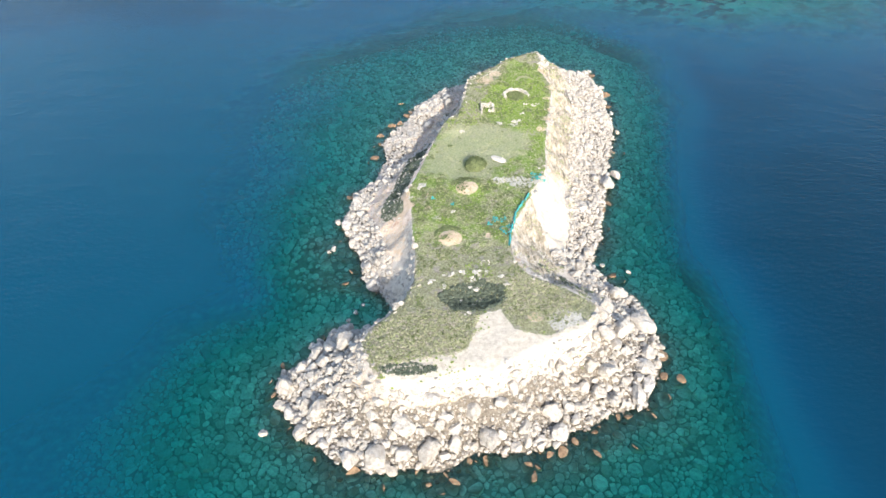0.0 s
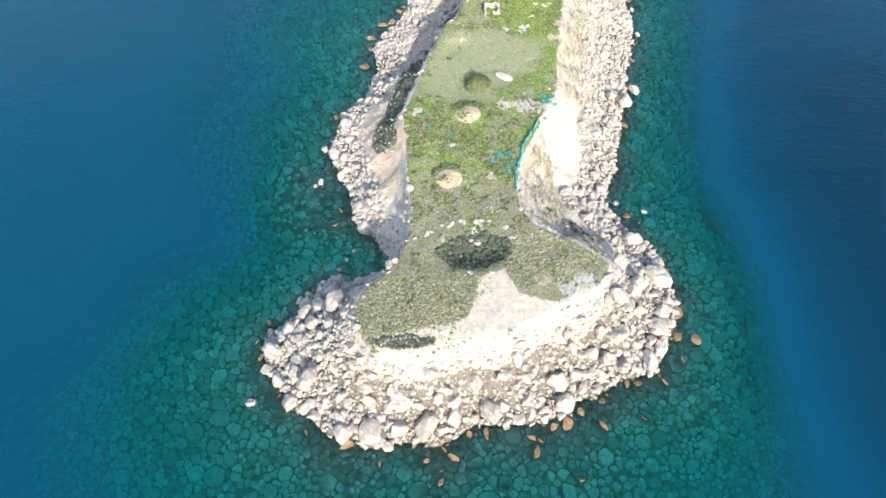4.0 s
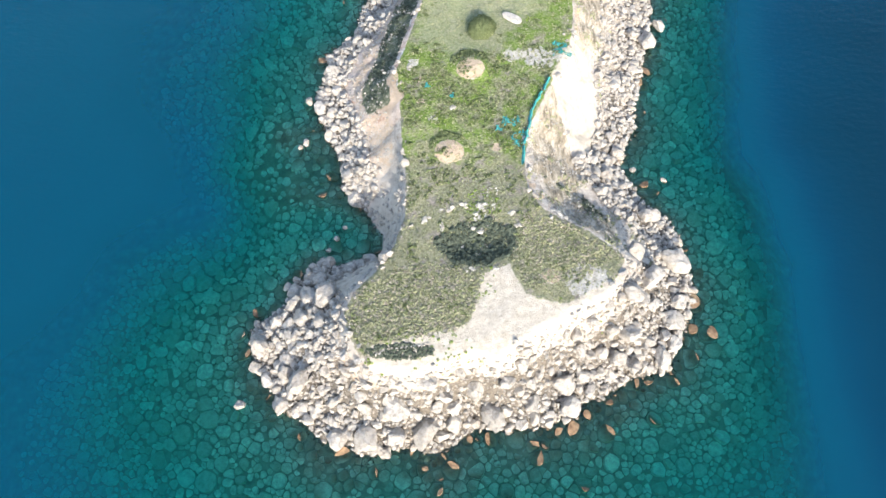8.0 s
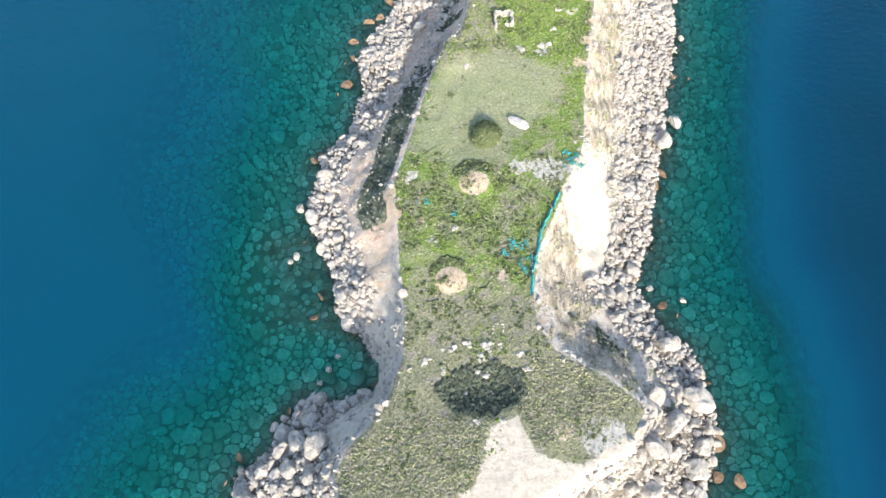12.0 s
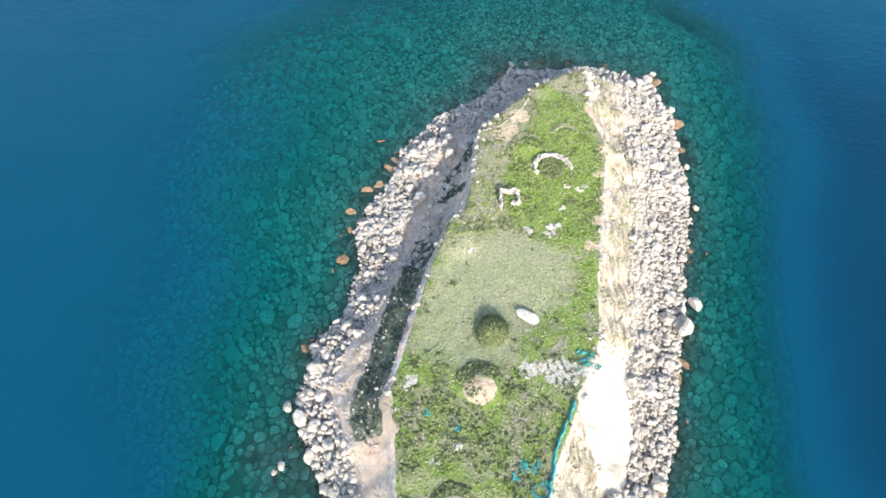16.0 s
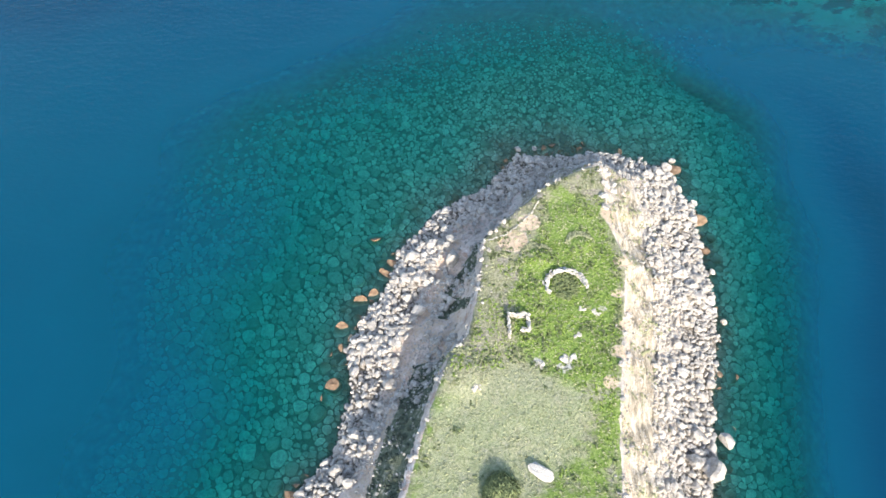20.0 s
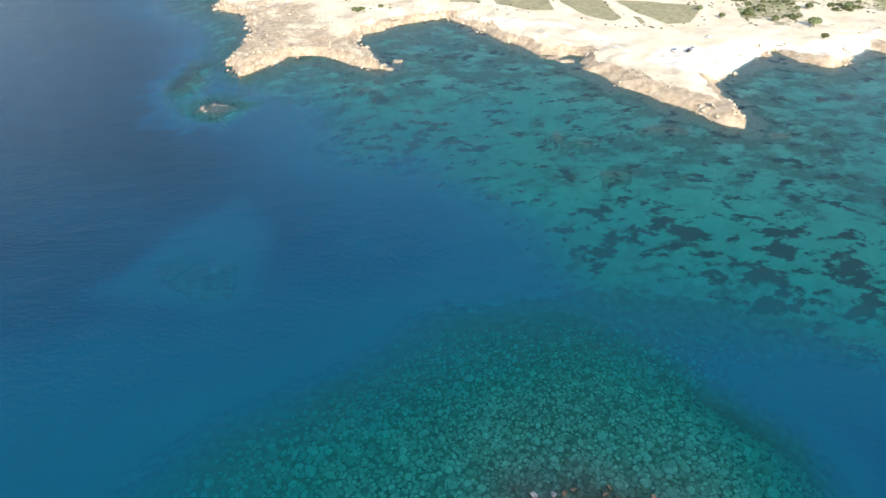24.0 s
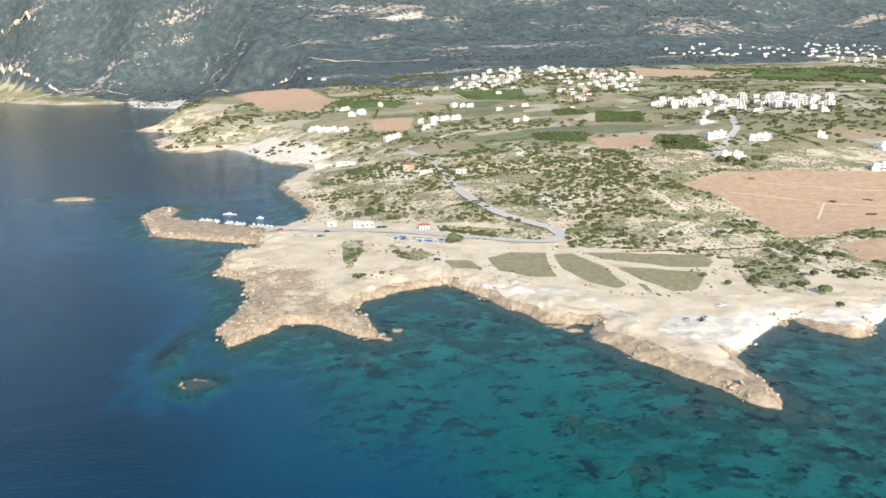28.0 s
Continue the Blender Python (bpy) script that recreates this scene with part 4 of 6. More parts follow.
pr = (0.34 + 0.5 * RNG.uniform(0, 1, len(px)) ** 2.2) * np.interp(fbm(px, py, 9, 2, 183), [-0.8, 0.8], [0.7, 1.2]) * np.interp(g[3][ok], [0, 0.4, 0.9], [1.1, 1.0, 0.75])
px, py, pz, pr = np.r_[px, x[rest]], np.r_[py, y[rest]], np.r_[pz + pr * 0.3, zz[rest] + r[rest] * 0.4], np.r_[pr, r[rest]]
# the western rocks take the copy lightened against the shade
grey = western(px, py)
for m, side, label in ((M_BOULDER, ~grey, "pale limestone rocks piled along the island shore"), (M_WESTROCK, grey, "weathered rocks piled along the shaded island shore, colour lightened against the shade")):
    for shapes, k in ((MID, side & (pr > 0.62)), (SMALL, side & (pr <= 0.62))):
        scatter("shore_rocks", shapes, np.stack([px, py, pz], 1)[k], pr[k], m, label, "rocks")

x, y, g = sample(48000, -42, 64, 58, 236)
ok = (g[1] > -1.5) & (g[2] > 0.6) & (g[3] < 0.97) & (inside(SAND_EAST, x, y) < 0) & (RNG.uniform(0, 1, len(x)) < np.where(inside(COVE, x, y) > 0, 0.06, np.where(x < np.interp(y, [60, 110, 214], [0, 5, 22]), np.where(g[2] > 6, 0.9, 0.45), np.where(g[3] < 0.65, 0.85, 0.6))))
x, y, zz = x[ok], y[ok], g[0][ok]
r = 0.1 + 0.32 * RNG.uniform(0, 1, len(x)) ** 2
scatter("rubble", TINY, np.stack([x, y, zz + r * 0.2], 1), r, M_BOULDER, "pale limestone rubble on the island's flanks", "rubble")

# pale broken rock along the plateau's rim and on the north-western slope
x, y, g = sample(30000, -22, 42, 72, 222)
west = x < np.interp(y, [60, 110, 214], [0, 5, 22])
ok = (np.abs(g[2] - 0.3) < 0.7) & (RNG.uniform(0, 1, len(x)) < np.where(west, 0.5, 0.25)) & (fbm(x, y, 6, 3, 187) > 0.0)
ok |= west & (g[2] > 1) & (g[2] < 9) & (y > 158) & (RNG.uniform(0, 1, len(x)) < 0.5) & (fbm(x, y, 7, 3, 189) > -0.15)
x, y, zz = x[ok], y[ok], g[0][ok]
r = 0.2 + 0.9 * RNG.uniform(0, 1, len(x)) ** 3.4
scatter("rim_rocks", SMALL, np.stack([x, y, zz + r * 0.1], 1), r, M_BOULDER, "pale broken rocks along the plateau's rim", "rocks")

# the sea bed: close-packed boulders of all sizes
x, y, g = sample(90000, -80, 112, 15, 315)
ok = (g[1] < -0.8) & (g[6] < 10) & (RNG.uniform(0, 1, len(x)) < np.interp(-g[1], [0, 36, 52, 66], [1, 0.9, 0.45, 0]) * (1 - 0.75 * band(PALE_BED, x, y, 4)))
x, y, zz = x[ok], y[ok], g[0][ok]
r = (0.52 + 1.3 * RNG.uniform(0, 1, len(x)) ** 26 + 0.55 * RNG.uniform(0, 1, len(x)) ** 5) * np.interp(fbm(x, y, 16, 2, 181), [-0.8, 0.8], [0.8, 1.15]) * np.interp(y, [222, 262], [1.0, 0.62])
k = spaced(x, y, r, 0.70)
x, y, zz, r = x[k], y[k], zz[k], r[k]


def fitted_stones(x, y, z, r, rng):
    """Stones that lie edge to edge: each keeps the ground nearer to it than to its neighbours."""
    cells, vs, fs, base = {}, [], [], 0
    for i in range(len(x)):
        cells.setdefault((int(x[i] // 4), int(y[i] // 4)), []).append(i)
    X1, Y1, R1 = x.tolist(), y.tolist(), r.tolist()
    ring = [(math.cos(a), math.sin(a)) for a in np.arange(10) * math.tau / 10]
    for i in range(len(X1)):
        cx, cy, cr = X1[i], Y1[i], R1[i]
        poly = [(px * cr * 1.35, py * cr * 1.35) for px, py in ring]
        c = (int(cx // 4), int(cy // 4))
        for j in [j for a in (-1, 0, 1) for b in (-1, 0, 1) for j in cells.get((c[0] + a, c[1] + b), ())]:
            dx, dy = X1[j] - cx, Y1[j] - cy
            d2 = dx * dx + dy * dy
            if j == i or d2 > (1.4 * (cr + R1[j])) ** 2:
                continue
            lim, out = (d2 + cr * cr - R1[j] * R1[j]) / 2, []
            for k in range(len(poly)):
                p, q = poly[k - 1], poly[k]
                sp, sq = p[0] * dx + p[1] * dy - lim, q[0] * dx + q[1] * dy - lim
                if (sp > 0) != (sq > 0):
                    w = sp / (sp - sq)
                    out.append((p[0] + (q[0] - p[0]) * w, p[1] + (q[1] - p[1]) * w))
                if sq <= 0:
                    out.append(q)
            poly = out
            if len(poly) < 3:
                break
        if len(poly) < 3:
            continue
        # cut the corners, then a sunken foot, a shoulder and a low crown
        e = np.array(poly)
        e = np.stack([e * 0.74 + np.roll(e, 1, 0) * 0.26, e * 0.74 + np.roll(e, -1, 0) * 0.26], 1).reshape(-1, 2)
        n, mid = len(e), e.mean(0)
        tall = cr * rng.uniform(0.15, 0.6)
        lean = rng.normal(size=2) * 0.26
        foot, rim = mid + (e - mid) * 0.985, mid + (e - mid) * rng.uniform(0.76, 0.92)
        for pts, h in ((foot, np.full(n, -0.35)), (rim, tall + (rim - mid) @ lean), (mid[None], np.array([tall * 1.25]))):
            vs.append(np.column_stack([pts + (cx, cy), z[i] + h]))
        k = np.arange(n)
        nx = (k + 1) % n
        fs += [np.stack([k, nx, nx + n], 1) + base, np.stack([k, nx + n, k + n], 1) + base, np.stack([k + n, nx + n, np.full(n, 2 * n)], 1) + base]
        base += 2 * n + 1
    return np.concatenate(vs), np.concatenate(fs)


v, f = fitted_stones(x, y, np.minimum(zz, -0.5 * r - 0.1), r, RNG)
tagged(new("sunken_boulders", np_mesh("sunken_boulders", v, f, M_SUNK)), "rounded boulders close together on the sea bed", "boulders", kind="stuff")

# ---- island plants ----
def tuft(rng, leaves, size, height=0.7):
    """A small shrub: leaves set on an uneven dome, pointing outwards."""
    d = rng.normal(size=(leaves, 3))
    d[:, 2] = np.abs(d[:, 2]) * 0.9 + 0.05
    d /= np.linalg.norm(d, axis=1)[:, None]
    c = d * rng.uniform(0.55, 1.0, (leaves, 1)) * np.array([1, 1, height])
    a = np.cross(d, rng.normal(size=(leaves, 3)))
    a /= np.linalg.norm(a, axis=1)[:, None]
    b = np.cross(d, a) + d * rng.uniform(-0.6, 0.6, (leaves, 1))
    s = rng.uniform(0.6, 1.2, (leaves, 1)) * size
    v = np.stack([c - a * s, c + b * s * 1.3, c + a * s, c - b * s * 0.9], 1).reshape(-1, 3)
    return v, np.arange(leaves * 4).reshape(-1, 4)


TUFTS = [tuft(RNG, 22, 0.34) for _ in range(6)]
SMALLTUFTS = [tuft(RNG, 13, 0.42) for _ in range(6)]
BLADES = [tuft(RNG, 9, 0.42, 1.0) for _ in range(5)]


def grow(name, n, rule, r0, r1, shapes, mat, label, category, box=(-20, 40, 72, 216)):
    x, y, g = sample(n, *box)
    ok = rule(x, y, g)
    x, y, zz = x[ok], y[ok], g[0][ok]
    r = RNG.uniform(r0, r1, len(x))
    return scatter(name, shapes, np.stack([x, y, zz - 0.05], 1), r, mat, label, category, 0.1)


sandy = lambda x, y: np.maximum(inside(SAND_SOUTH, x, y), inside(SAND_EAST, x, y))
grow("heather_shrubs", 4500, lambda x, y, g: (np.maximum(inside(HEATH, x, y), inside(HEATH_EAST, x, y)) > -0.5) & (g[2] < 0), 0.16, 0.36, SMALLTUFTS, M_HEATHER, "brownish grey heather between the green shrubs", "shrubs", (-18, 32, 79, 105))
grow("heath_shrubs", 8500, lambda x, y, g: (np.maximum(inside(HEATH, x, y), inside(HEATH_EAST, x, y)) > -0.5) & (g[2] < 0), 0.16, 0.36, SMALLTUFTS, M_HEATH, "low brownish green heath shrubs in dense rows", "shrubs", (-18, 32, 79, 105))
grow("pit_shrubs", 1500, lambda x, y, g: inside(PIT, x, y) > 0.2, 0.35, 0.7, TUFTS, M_DARK, "dark green shrubs filling a hollow", "shrubs", (-3, 15, 92, 105))
grow("green_shrubs", 26000, lambda x, y, g: (g[2] < -0.6) & (sandy(x, y) < -0.5) & (y > 104) & (fbm(x, y, 9, 4, 111) + 0.9 * smooth(inside(GREEN_NORTH, x, y), -3, 3) - 0.6 * smooth(inside(MEADOW, x, y), -2, 2) > 0.5),
     0.13, 0.36, SMALLTUFTS, M_GREEN, "bright green weeds and low shrubs", "shrubs")
grow("dark_shrubs", 24000, lambda x, y, g: (g[2] < -0.6) & (sandy(x, y) < -0.5) & (fbm(x, y, 2.6, 4, 117) + 0.25 * smooth(y, 104, 110) * (1 - smooth(y, 142, 150)) + 0.12 * smooth(y, 168, 174) - 0.45 * smooth(inside(MEADOW, x, y), -2, 2) > 0.30), 0.16, 0.48, SMALLTUFTS, M_BUSH, "darker green shrubs between the weeds", "shrubs")
grow("grass", 24000, lambda x, y, g: (g[2] < -0.3) & (sandy(x, y) < 0.3), 0.12, 0.3, BLADES, M_HEATH, "dry grass tufts on the island top", "grass")
grow("cliff_shrubs", 30000, lambda x, y, g: np.where(x > 12, (inside(SCRUB_EAST, x, y) > 0) & (fbm(x + 0.6 * y, y * 0.35, 2.5, 3, 121) > 0.35), (g[2] > 1.0) & (g[2] < 7) & (x < np.interp(y, [60, 110, 214], [0, 5, 22])) & (np.where(y < 164, (y > 130) & (fbm(x, y, 2.5, 3, 121) > 0.1), (fbm(x, y, 9, 3, 97) > -0.02)))) > 0, 0.22, 0.5, SMALLTUFTS, M_DARK, "dark scrub on the island's flanks", "shrubs", (-20, 40, 90, 212))
grow("slope_tufts", 20000, lambda x, y, g: (g[2] > 0.2) & (g[3] > 0.42) & (x > np.interp(y, [60, 110, 214], [0, 5, 22])) & (y > 96) & (inside(SAND_EAST, x, y) < -0.5) & (fbm(x, y, 2.2, 3, 125) > 0.25), 0.16, 0.42, SMALLTUFTS, M_HEATH, "dry tufts on the island's eastern slope", "grass", (12, 56, 94, 226))
grow("sand_tufts", 900, lambda x, y, g: (sandy(x, y) > -1) & (fbm(x, y, 4, 3, 127) > 0.35), 0.12, 0.35, TUFTS, M_GREEN, "sparse green tufts on the sand", "grass", (-14, 34, 72, 95))
grow("ruin_shrubs", 900, lambda x, y, g: np.hypot((x + 7.2) / 5.6, (y - 78.2) / 1.3) < 1, 0.2, 0.5, TUFTS, M_DARK, "dark shrubs along the low wall remains", "shrubs", (-14, 0, 75, 81))

# ---- things on the island top ----
def thing(name, x, y, z=None, turn=0.0):
    ob = new(name)
    ob.empty_display_size = 0.3
    ob.matrix_world = pose(x, y, height_at(x, y) if z is None else z, 0, 0, turn)
    return ob


def part(name, mesh, parent, m=None, label=""):
    ob = new(name, mesh)
    ob.parent = parent
    if m is not None:
        ob.matrix_basis = m
    return tagged(ob, label)


def box_mesh(name, size, mat, bevel=0.0, at=(0, 0, 0)):
    bm = bmesh.new()
    bmesh.ops.create_cube(bm, size=1.0)
    bmesh.ops.scale(bm, vec=size, verts=bm.verts)
    if bevel:
        bmesh.ops.bevel(bm, geom=bm.edges[:], offset=bevel, segments=1, affect="EDGES")
    bmesh.ops.translate(bm, vec=at, verts=bm.verts)
    me = bpy.data.meshes.new(name)
    bm.to_mesh(me)
    bm.free()
    me.materials.append(mat)
    return me


def leafy(name, rng, leaves, size, scale, mat, lift=0.0, inner=0.5):
    """A crown of many small leaves over an uneven, lobed outline."""
    lobes = rng.normal(size=(7, 3))
    lobes[:, 2] = np.abs(lobes[:, 2])
    lobes /= np.linalg.norm(lobes, axis=1)[:, None]
    d = rng.normal(size=(leaves, 3))
    d[:, 2] = np.where(d[:, 2] < -0.25, -d[:, 2], d[:, 2])
    d /= np.linalg.norm(d, axis=1)[:, None]
    reach = 0.82 + 0.2 * np.max(d @ lobes.T, 1) ** 3 + rng.normal(size=leaves) * 0.05
    c = d * (reach * rng.uniform(inner, 1.0, leaves) ** 0.5)[:, None] * np.array(scale) + np.array([0, 0, lift])
    a = np.cross(d, rng.normal(size=(leaves, 3)))
    a /= np.linalg.norm(a, axis=1)[:, None]
    b = np.cross(d, a) + d * rng.uniform(-0.8, 0.8, (leaves, 1))
    s = rng.uniform(0.6, 1.3, (leaves, 1)) * size
    v = np.stack([c - a * s * 0.7, c + b * s, c + a * s * 0.7, c - b * s], 1).reshape(-1, 3)
    return np_mesh(name, v, np.arange(leaves * 4).reshape(-1, 4), mat)


def trunk_mesh(height, r, mat, rng, limbs=4):
    """A tapered, slightly bent trunk with limbs."""
    vs, fs = [], []

    def tube(p0, p1, r0, r1):
        p0, p1 = Vector(p0), Vector(p1)
        q = (p1 - p0).to_track_quat("Z", "Y").to_matrix()
        base = len(vs)
        for p, rr in ((p0, r0), (p0.lerp(p1, 0.5) + Vector((rng.normal() * r0 * 0.3, rng.normal() * r0 * 0.3, 0)), (r0 + r1) / 2), (p1, r1)):
            for k in range(6):
                a = k * math.tau / 6
                vs.append(p + q @ Vector((math.cos(a) * rr, math.sin(a) * rr, 0)))
        for j in range(2):
            for k in range(6):
                fs.append((base + j * 6 + k, base + j * 6 + (k + 1) % 6, base + j * 6 + 6 + (k + 1) % 6, base + j * 6 + 6 + k))

    tube((0, 0, -0.3), (0, 0, height), r, r * 0.6)
    for k in range(limbs):
        a = k * math.tau / limbs + rng.uniform(-0.4, 0.4)
        tube((0, 0, height * 0.75), (math.cos(a) * height * 0.6, math.sin(a) * height * 0.6, height * 1.35), r * 0.5, r * 0.2)
    me = bpy.data.meshes.new("trunk")
    me.from_pydata([v[:] for v in vs], [], fs)
    me.materials.append(mat)
    return me


# the round bush and the white stone beside it
bush = tagged(thing("bush", 9.2, 148.6), "big round dark green bush on the island meadow", "bush")
part("trunk", trunk_mesh(0.8, 0.16, M_BARK, RNG), bush)
part("crown", leafy("crown", RNG, 3400, 0.17, (3.3, 3.3, 2.2), M_BUSH, 0.2, 0.7), bush)
M_PALE = mat_rock("pale_stone", (0.34, 0.315, 0.275), (0.60, 0.565, 0.51), False)
sv, sf = rock_shape(40, RNG, 0.5, 0.8, 0.05)
stone = new("stone", np_mesh("stone", sv, sf, M_PALE))
stone.matrix_world = pose(15.9, 151.6, height_at(15.9, 151.6) + 0.25, 4, 5, -35) @ Matrix.Diagonal((2.4, 1.6, 1.5, 1))
tagged(stone, "long pale flat stone lying beside the round bush", "stone")

STONE = [np_mesh("stone", v * np.array([1, 0.8, 0.8]), f, M_WALLSTONE) for v, f in (rock_shape(13, RNG, 0.9) for _ in range(5))]


def lay(wall, line, width=0.5, courses=2, step=0.55):
    """Stones laid along a line of plan points, one course over another."""
    base = wall.matrix_world.translation
    for (ax, ay), (bx, by) in zip(line, line[1:]):
        length = math.hypot(bx - ax, by - ay)
        n = max(1, round(length / step))
        for k in range(n):
            for c in range(courses):
                t = (k + 0.5 + 0.25 * (c % 2)) / n
                px, py = ax + (bx - ax) * t + RNG.normal() * 0.06, ay + (by - ay) * t + RNG.normal() * 0.06
                s = RNG.uniform(0.8, 1.25) * width * 0.62
                z = height_at(px, py) + 0.12 + c * width * 0.72
                turn = math.degrees(math.atan2(by - ay, bx - ax)) + RNG.normal() * 15
                part("stone", STONE[RNG.integers(5)], wall, pose(px - base.x, py - base.y, z - base.z, RNG.normal() * 12, RNG.normal() * 12, turn) @ Matrix.Diagonal((s * 1.25, s, s, 1)))


ring = tagged(thing("ring_wall", 23.6, 184.9), "open ring of pale rough stones with shrubs inside", "ruin")
lay(ring, [(23.6 + 3.5 * math.sin(radians(a)), 185.2 + 3.3 * math.cos(radians(a))) for a in range(-115, 96, 12)], 0.85, 2, 0.75)
lay(ring, [(23.6 + 4.2 * math.sin(radians(a)), 185.2 + 4.0 * math.cos(radians(a))) for a in range(-85, 100, 14)], 0.75, 1, 0.9)
ruin = tagged(thing("ruin", 14.0, 177.6), "small square ruin of pale stone walls", "ruin")
lay(ruin, [(12.5, 175.2), (12.5, 179.3), (16.0, 179.2), (16.0, 176.4), (14.6, 176.3)], 0.75, 3, 0.6)
hut = tagged(thing("ruin", 9.8, 108.5), "grey tumbled stone hut remains among shrubs", "ruin")
lay(hut, [(8.7, 107.5), (8.8, 109.4), (10.6, 109.3), (10.5, 107.8)], 0.4, 1, 0.7)
rim = tagged(thing("stone_wall", 15.5, 199.2), "low pale stone wall along the plateau's edge", "wall")
lay(rim, [(20.4, 205.2), (18.8, 202.2), (15.9, 199.2), (12.9, 196.9), (9.6, 195.6)], 0.5, 1, 0.55)
trench = tagged(thing("stone_wall", -7.0, 78.4), "low dark stone wall remains in the shrubs", "wall")
lay(trench, [(-12.0, 77.0), (-9.7, 78.6), (-5.0, 78.9), (-2.1, 79.4)], 0.5, 1, 0.8)

# white rock outcrops round the hollow
OUTCROPS = [(-2.5, 103.2, 1.6, 0.7, 35), (1.2, 105.2, 1.5, 0.6, 20), (4.9, 106.0, 1.3, 0.6, -20), (6.9, 104.9, 1.4, 0.9, 60), (9.0, 105.8, 1.3, 0.5, -15), (0.2, 101.6, 0.9, 0.6, 80),
            (12.9, 104.0, 0.9, 0.6, 40), (21.0, 104.2, 1.3, 0.7, -20), (22.8, 103.2, 1.0, 0.7, 10), (3.0, 97.7, 1.1, 0.8, 10), (7.3, 101.4, 1.6, 1.1, 0), (7.4, 97.6, 0.9, 0.7, 50),
            (6.7, 96.0, 0.6, 0.5, 0), (13.6, 101.5, 0.8, 0.6, 0), (25.8, 125.8, 1.0, 0.7, 0), (29.3, 116.3, 1.3, 0.8, -30), (22.4, 171.0, 1.4, 1.1, 0), (17.6, 170.0, 0.9, 0.6, 90),
            (6.3, 165.8, 0.8, 0.7, 0), (16.6, 120.3, 0.6, 0.5, 0), (2.5, 128.0, 0.6, 0.4, 30), (28.6, 180.0, 0.8, 0.6, 0), (26.2, 180.6, 0.5, 0.4, 0), (24.5, 175.4, 0.8, 0.5, 20),
            (5.2, 92.9, 0.9, 0.4, 10), (9.9, 93.0, 0.9, 0.4, -5), (35.2, 213.2, 2.4, 1.5, 60), (36.2, 209.5, 1.8, 1.2, 80), (-10.5, 139.0, 1.2, 0.8, 10), (-5.8, 138.5, 1.0, 0.8, 70)]
head_meshes = [np_mesh("rock_head", *worn_rock(2, RNG, 0.7, 14, 20.0), M_WALLSTONE) for _ in range(6)]
for ox, oy, ol, ow, oa in OUTCROPS:
    ob = tagged(thing("rock_outcrop", ox, oy, None, oa), "white limestone outcrop showing through the island turf", "rock", "white outcrops on the island")
    for k in range(6):
        size = RNG.uniform(0.3, 0.75) * ow ** 0.5
        part("rock_head", head_meshes[RNG.integers(6)], ob, pose(RNG.uniform(-0.85, 0.85) * ol, RNG.normal() * 0.35 * ow, -0.05, RNG.normal() * 15, RNG.normal() * 15, RNG.uniform(0, 360)) @ Matrix.Diagonal((size, size, size * 0.9, 1)))

# pale rim of loose rock along the plateau's edge
px, py = [], []
for (ax, ay), (bx, by) in zip(PLATEAU, PLATEAU[1:] + PLATEAU[:1]):
    n = int(math.hypot(bx - ax, by - ay) * 1.7)
    t = RNG.uniform(0, 1, n)
    px.append(ax + (bx - ax) * t + RNG.normal(size=n) * 0.9), py.append(ay + (by - ay) * t + RNG.normal(size=n) * 0.9)
px, py = np.concatenate(px), np.concatenate(py)
ok = (fbm(px, py, 7, 3, 131) > 0.05) & (inside(SAND_SOUTH, px, py) < -1)
px, py = px[ok], py[ok]
r = RNG.uniform(0, 1, len(px)) ** 2 * 0.7 + 0.1
scatter("rim_rocks", TINY, np.stack([px, py, ground_z(px, py)[0] + 0.03], 1), r * 0.9, M_BOULDER, "white broken rock along the plateau's edge", "rocks")

# shrubs round the north of each mound, and in the stone ring
for mx, my, mr, mh in MOUNDS:
    n = 190 if mr < 4.5 else 70
    a = 1.75 + RNG.normal(size=n) * 0.5
    q = mr * (0.78 + RNG.uniform(-0.05, 0.32, n) * np.maximum(1 - 0.5 * np.abs(a - 1.75), 0.2))
    x, y = mx + 1.15 * q * np.cos(a), my + q * np.sin(a)
    scatter("mound_shrubs", TUFTS, np.stack([x, y, ground_z(x, y)[0]], 1), RNG.uniform(0.2, 0.5, n), M_BUSH if my < 145 else M_HEATH, "low shrubs round a low mound", "shrubs", 0.1)
n = 160
a, q = RNG.uniform(0, 6.28, n), 2.6 * RNG.uniform(0, 1, n) ** 0.5
x, y = 23.6 + q * np.cos(a), 185.4 + q * np.sin(a)
scatter("ring_shrubs", TUFTS, np.stack([x, y, ground_z(x, y)[0]], 1), RNG.uniform(0.3, 0.6, n), M_BUSH, "dark green shrubs inside the stone ring", "shrubs", 0.1)

# green netting fence at the edge over the sandy slope
M_NET = mat_plain("green_net", (0.07, 0.40, 0.38), 0.7, 0.5, 0.3)
M_POST = mat_plain("grey_post", (0.35, 0.33, 0.30))
post_mesh = box_mesh("post", (0.08, 0.08, 1.3), M_POST, 0.01, (0, 0, 0.6))
fence = tagged(thing("fence", 18.5, 124.5), "sagging turquoise net fence along the plateau's edge", "fence")
FENCE = [(16.0, 114.6), (16.1, 118.7), (17.2, 122.2), (18.3, 126.9), (20.8, 131.8), (22.6, 135.5)]
fb = fence.matrix_world.translation
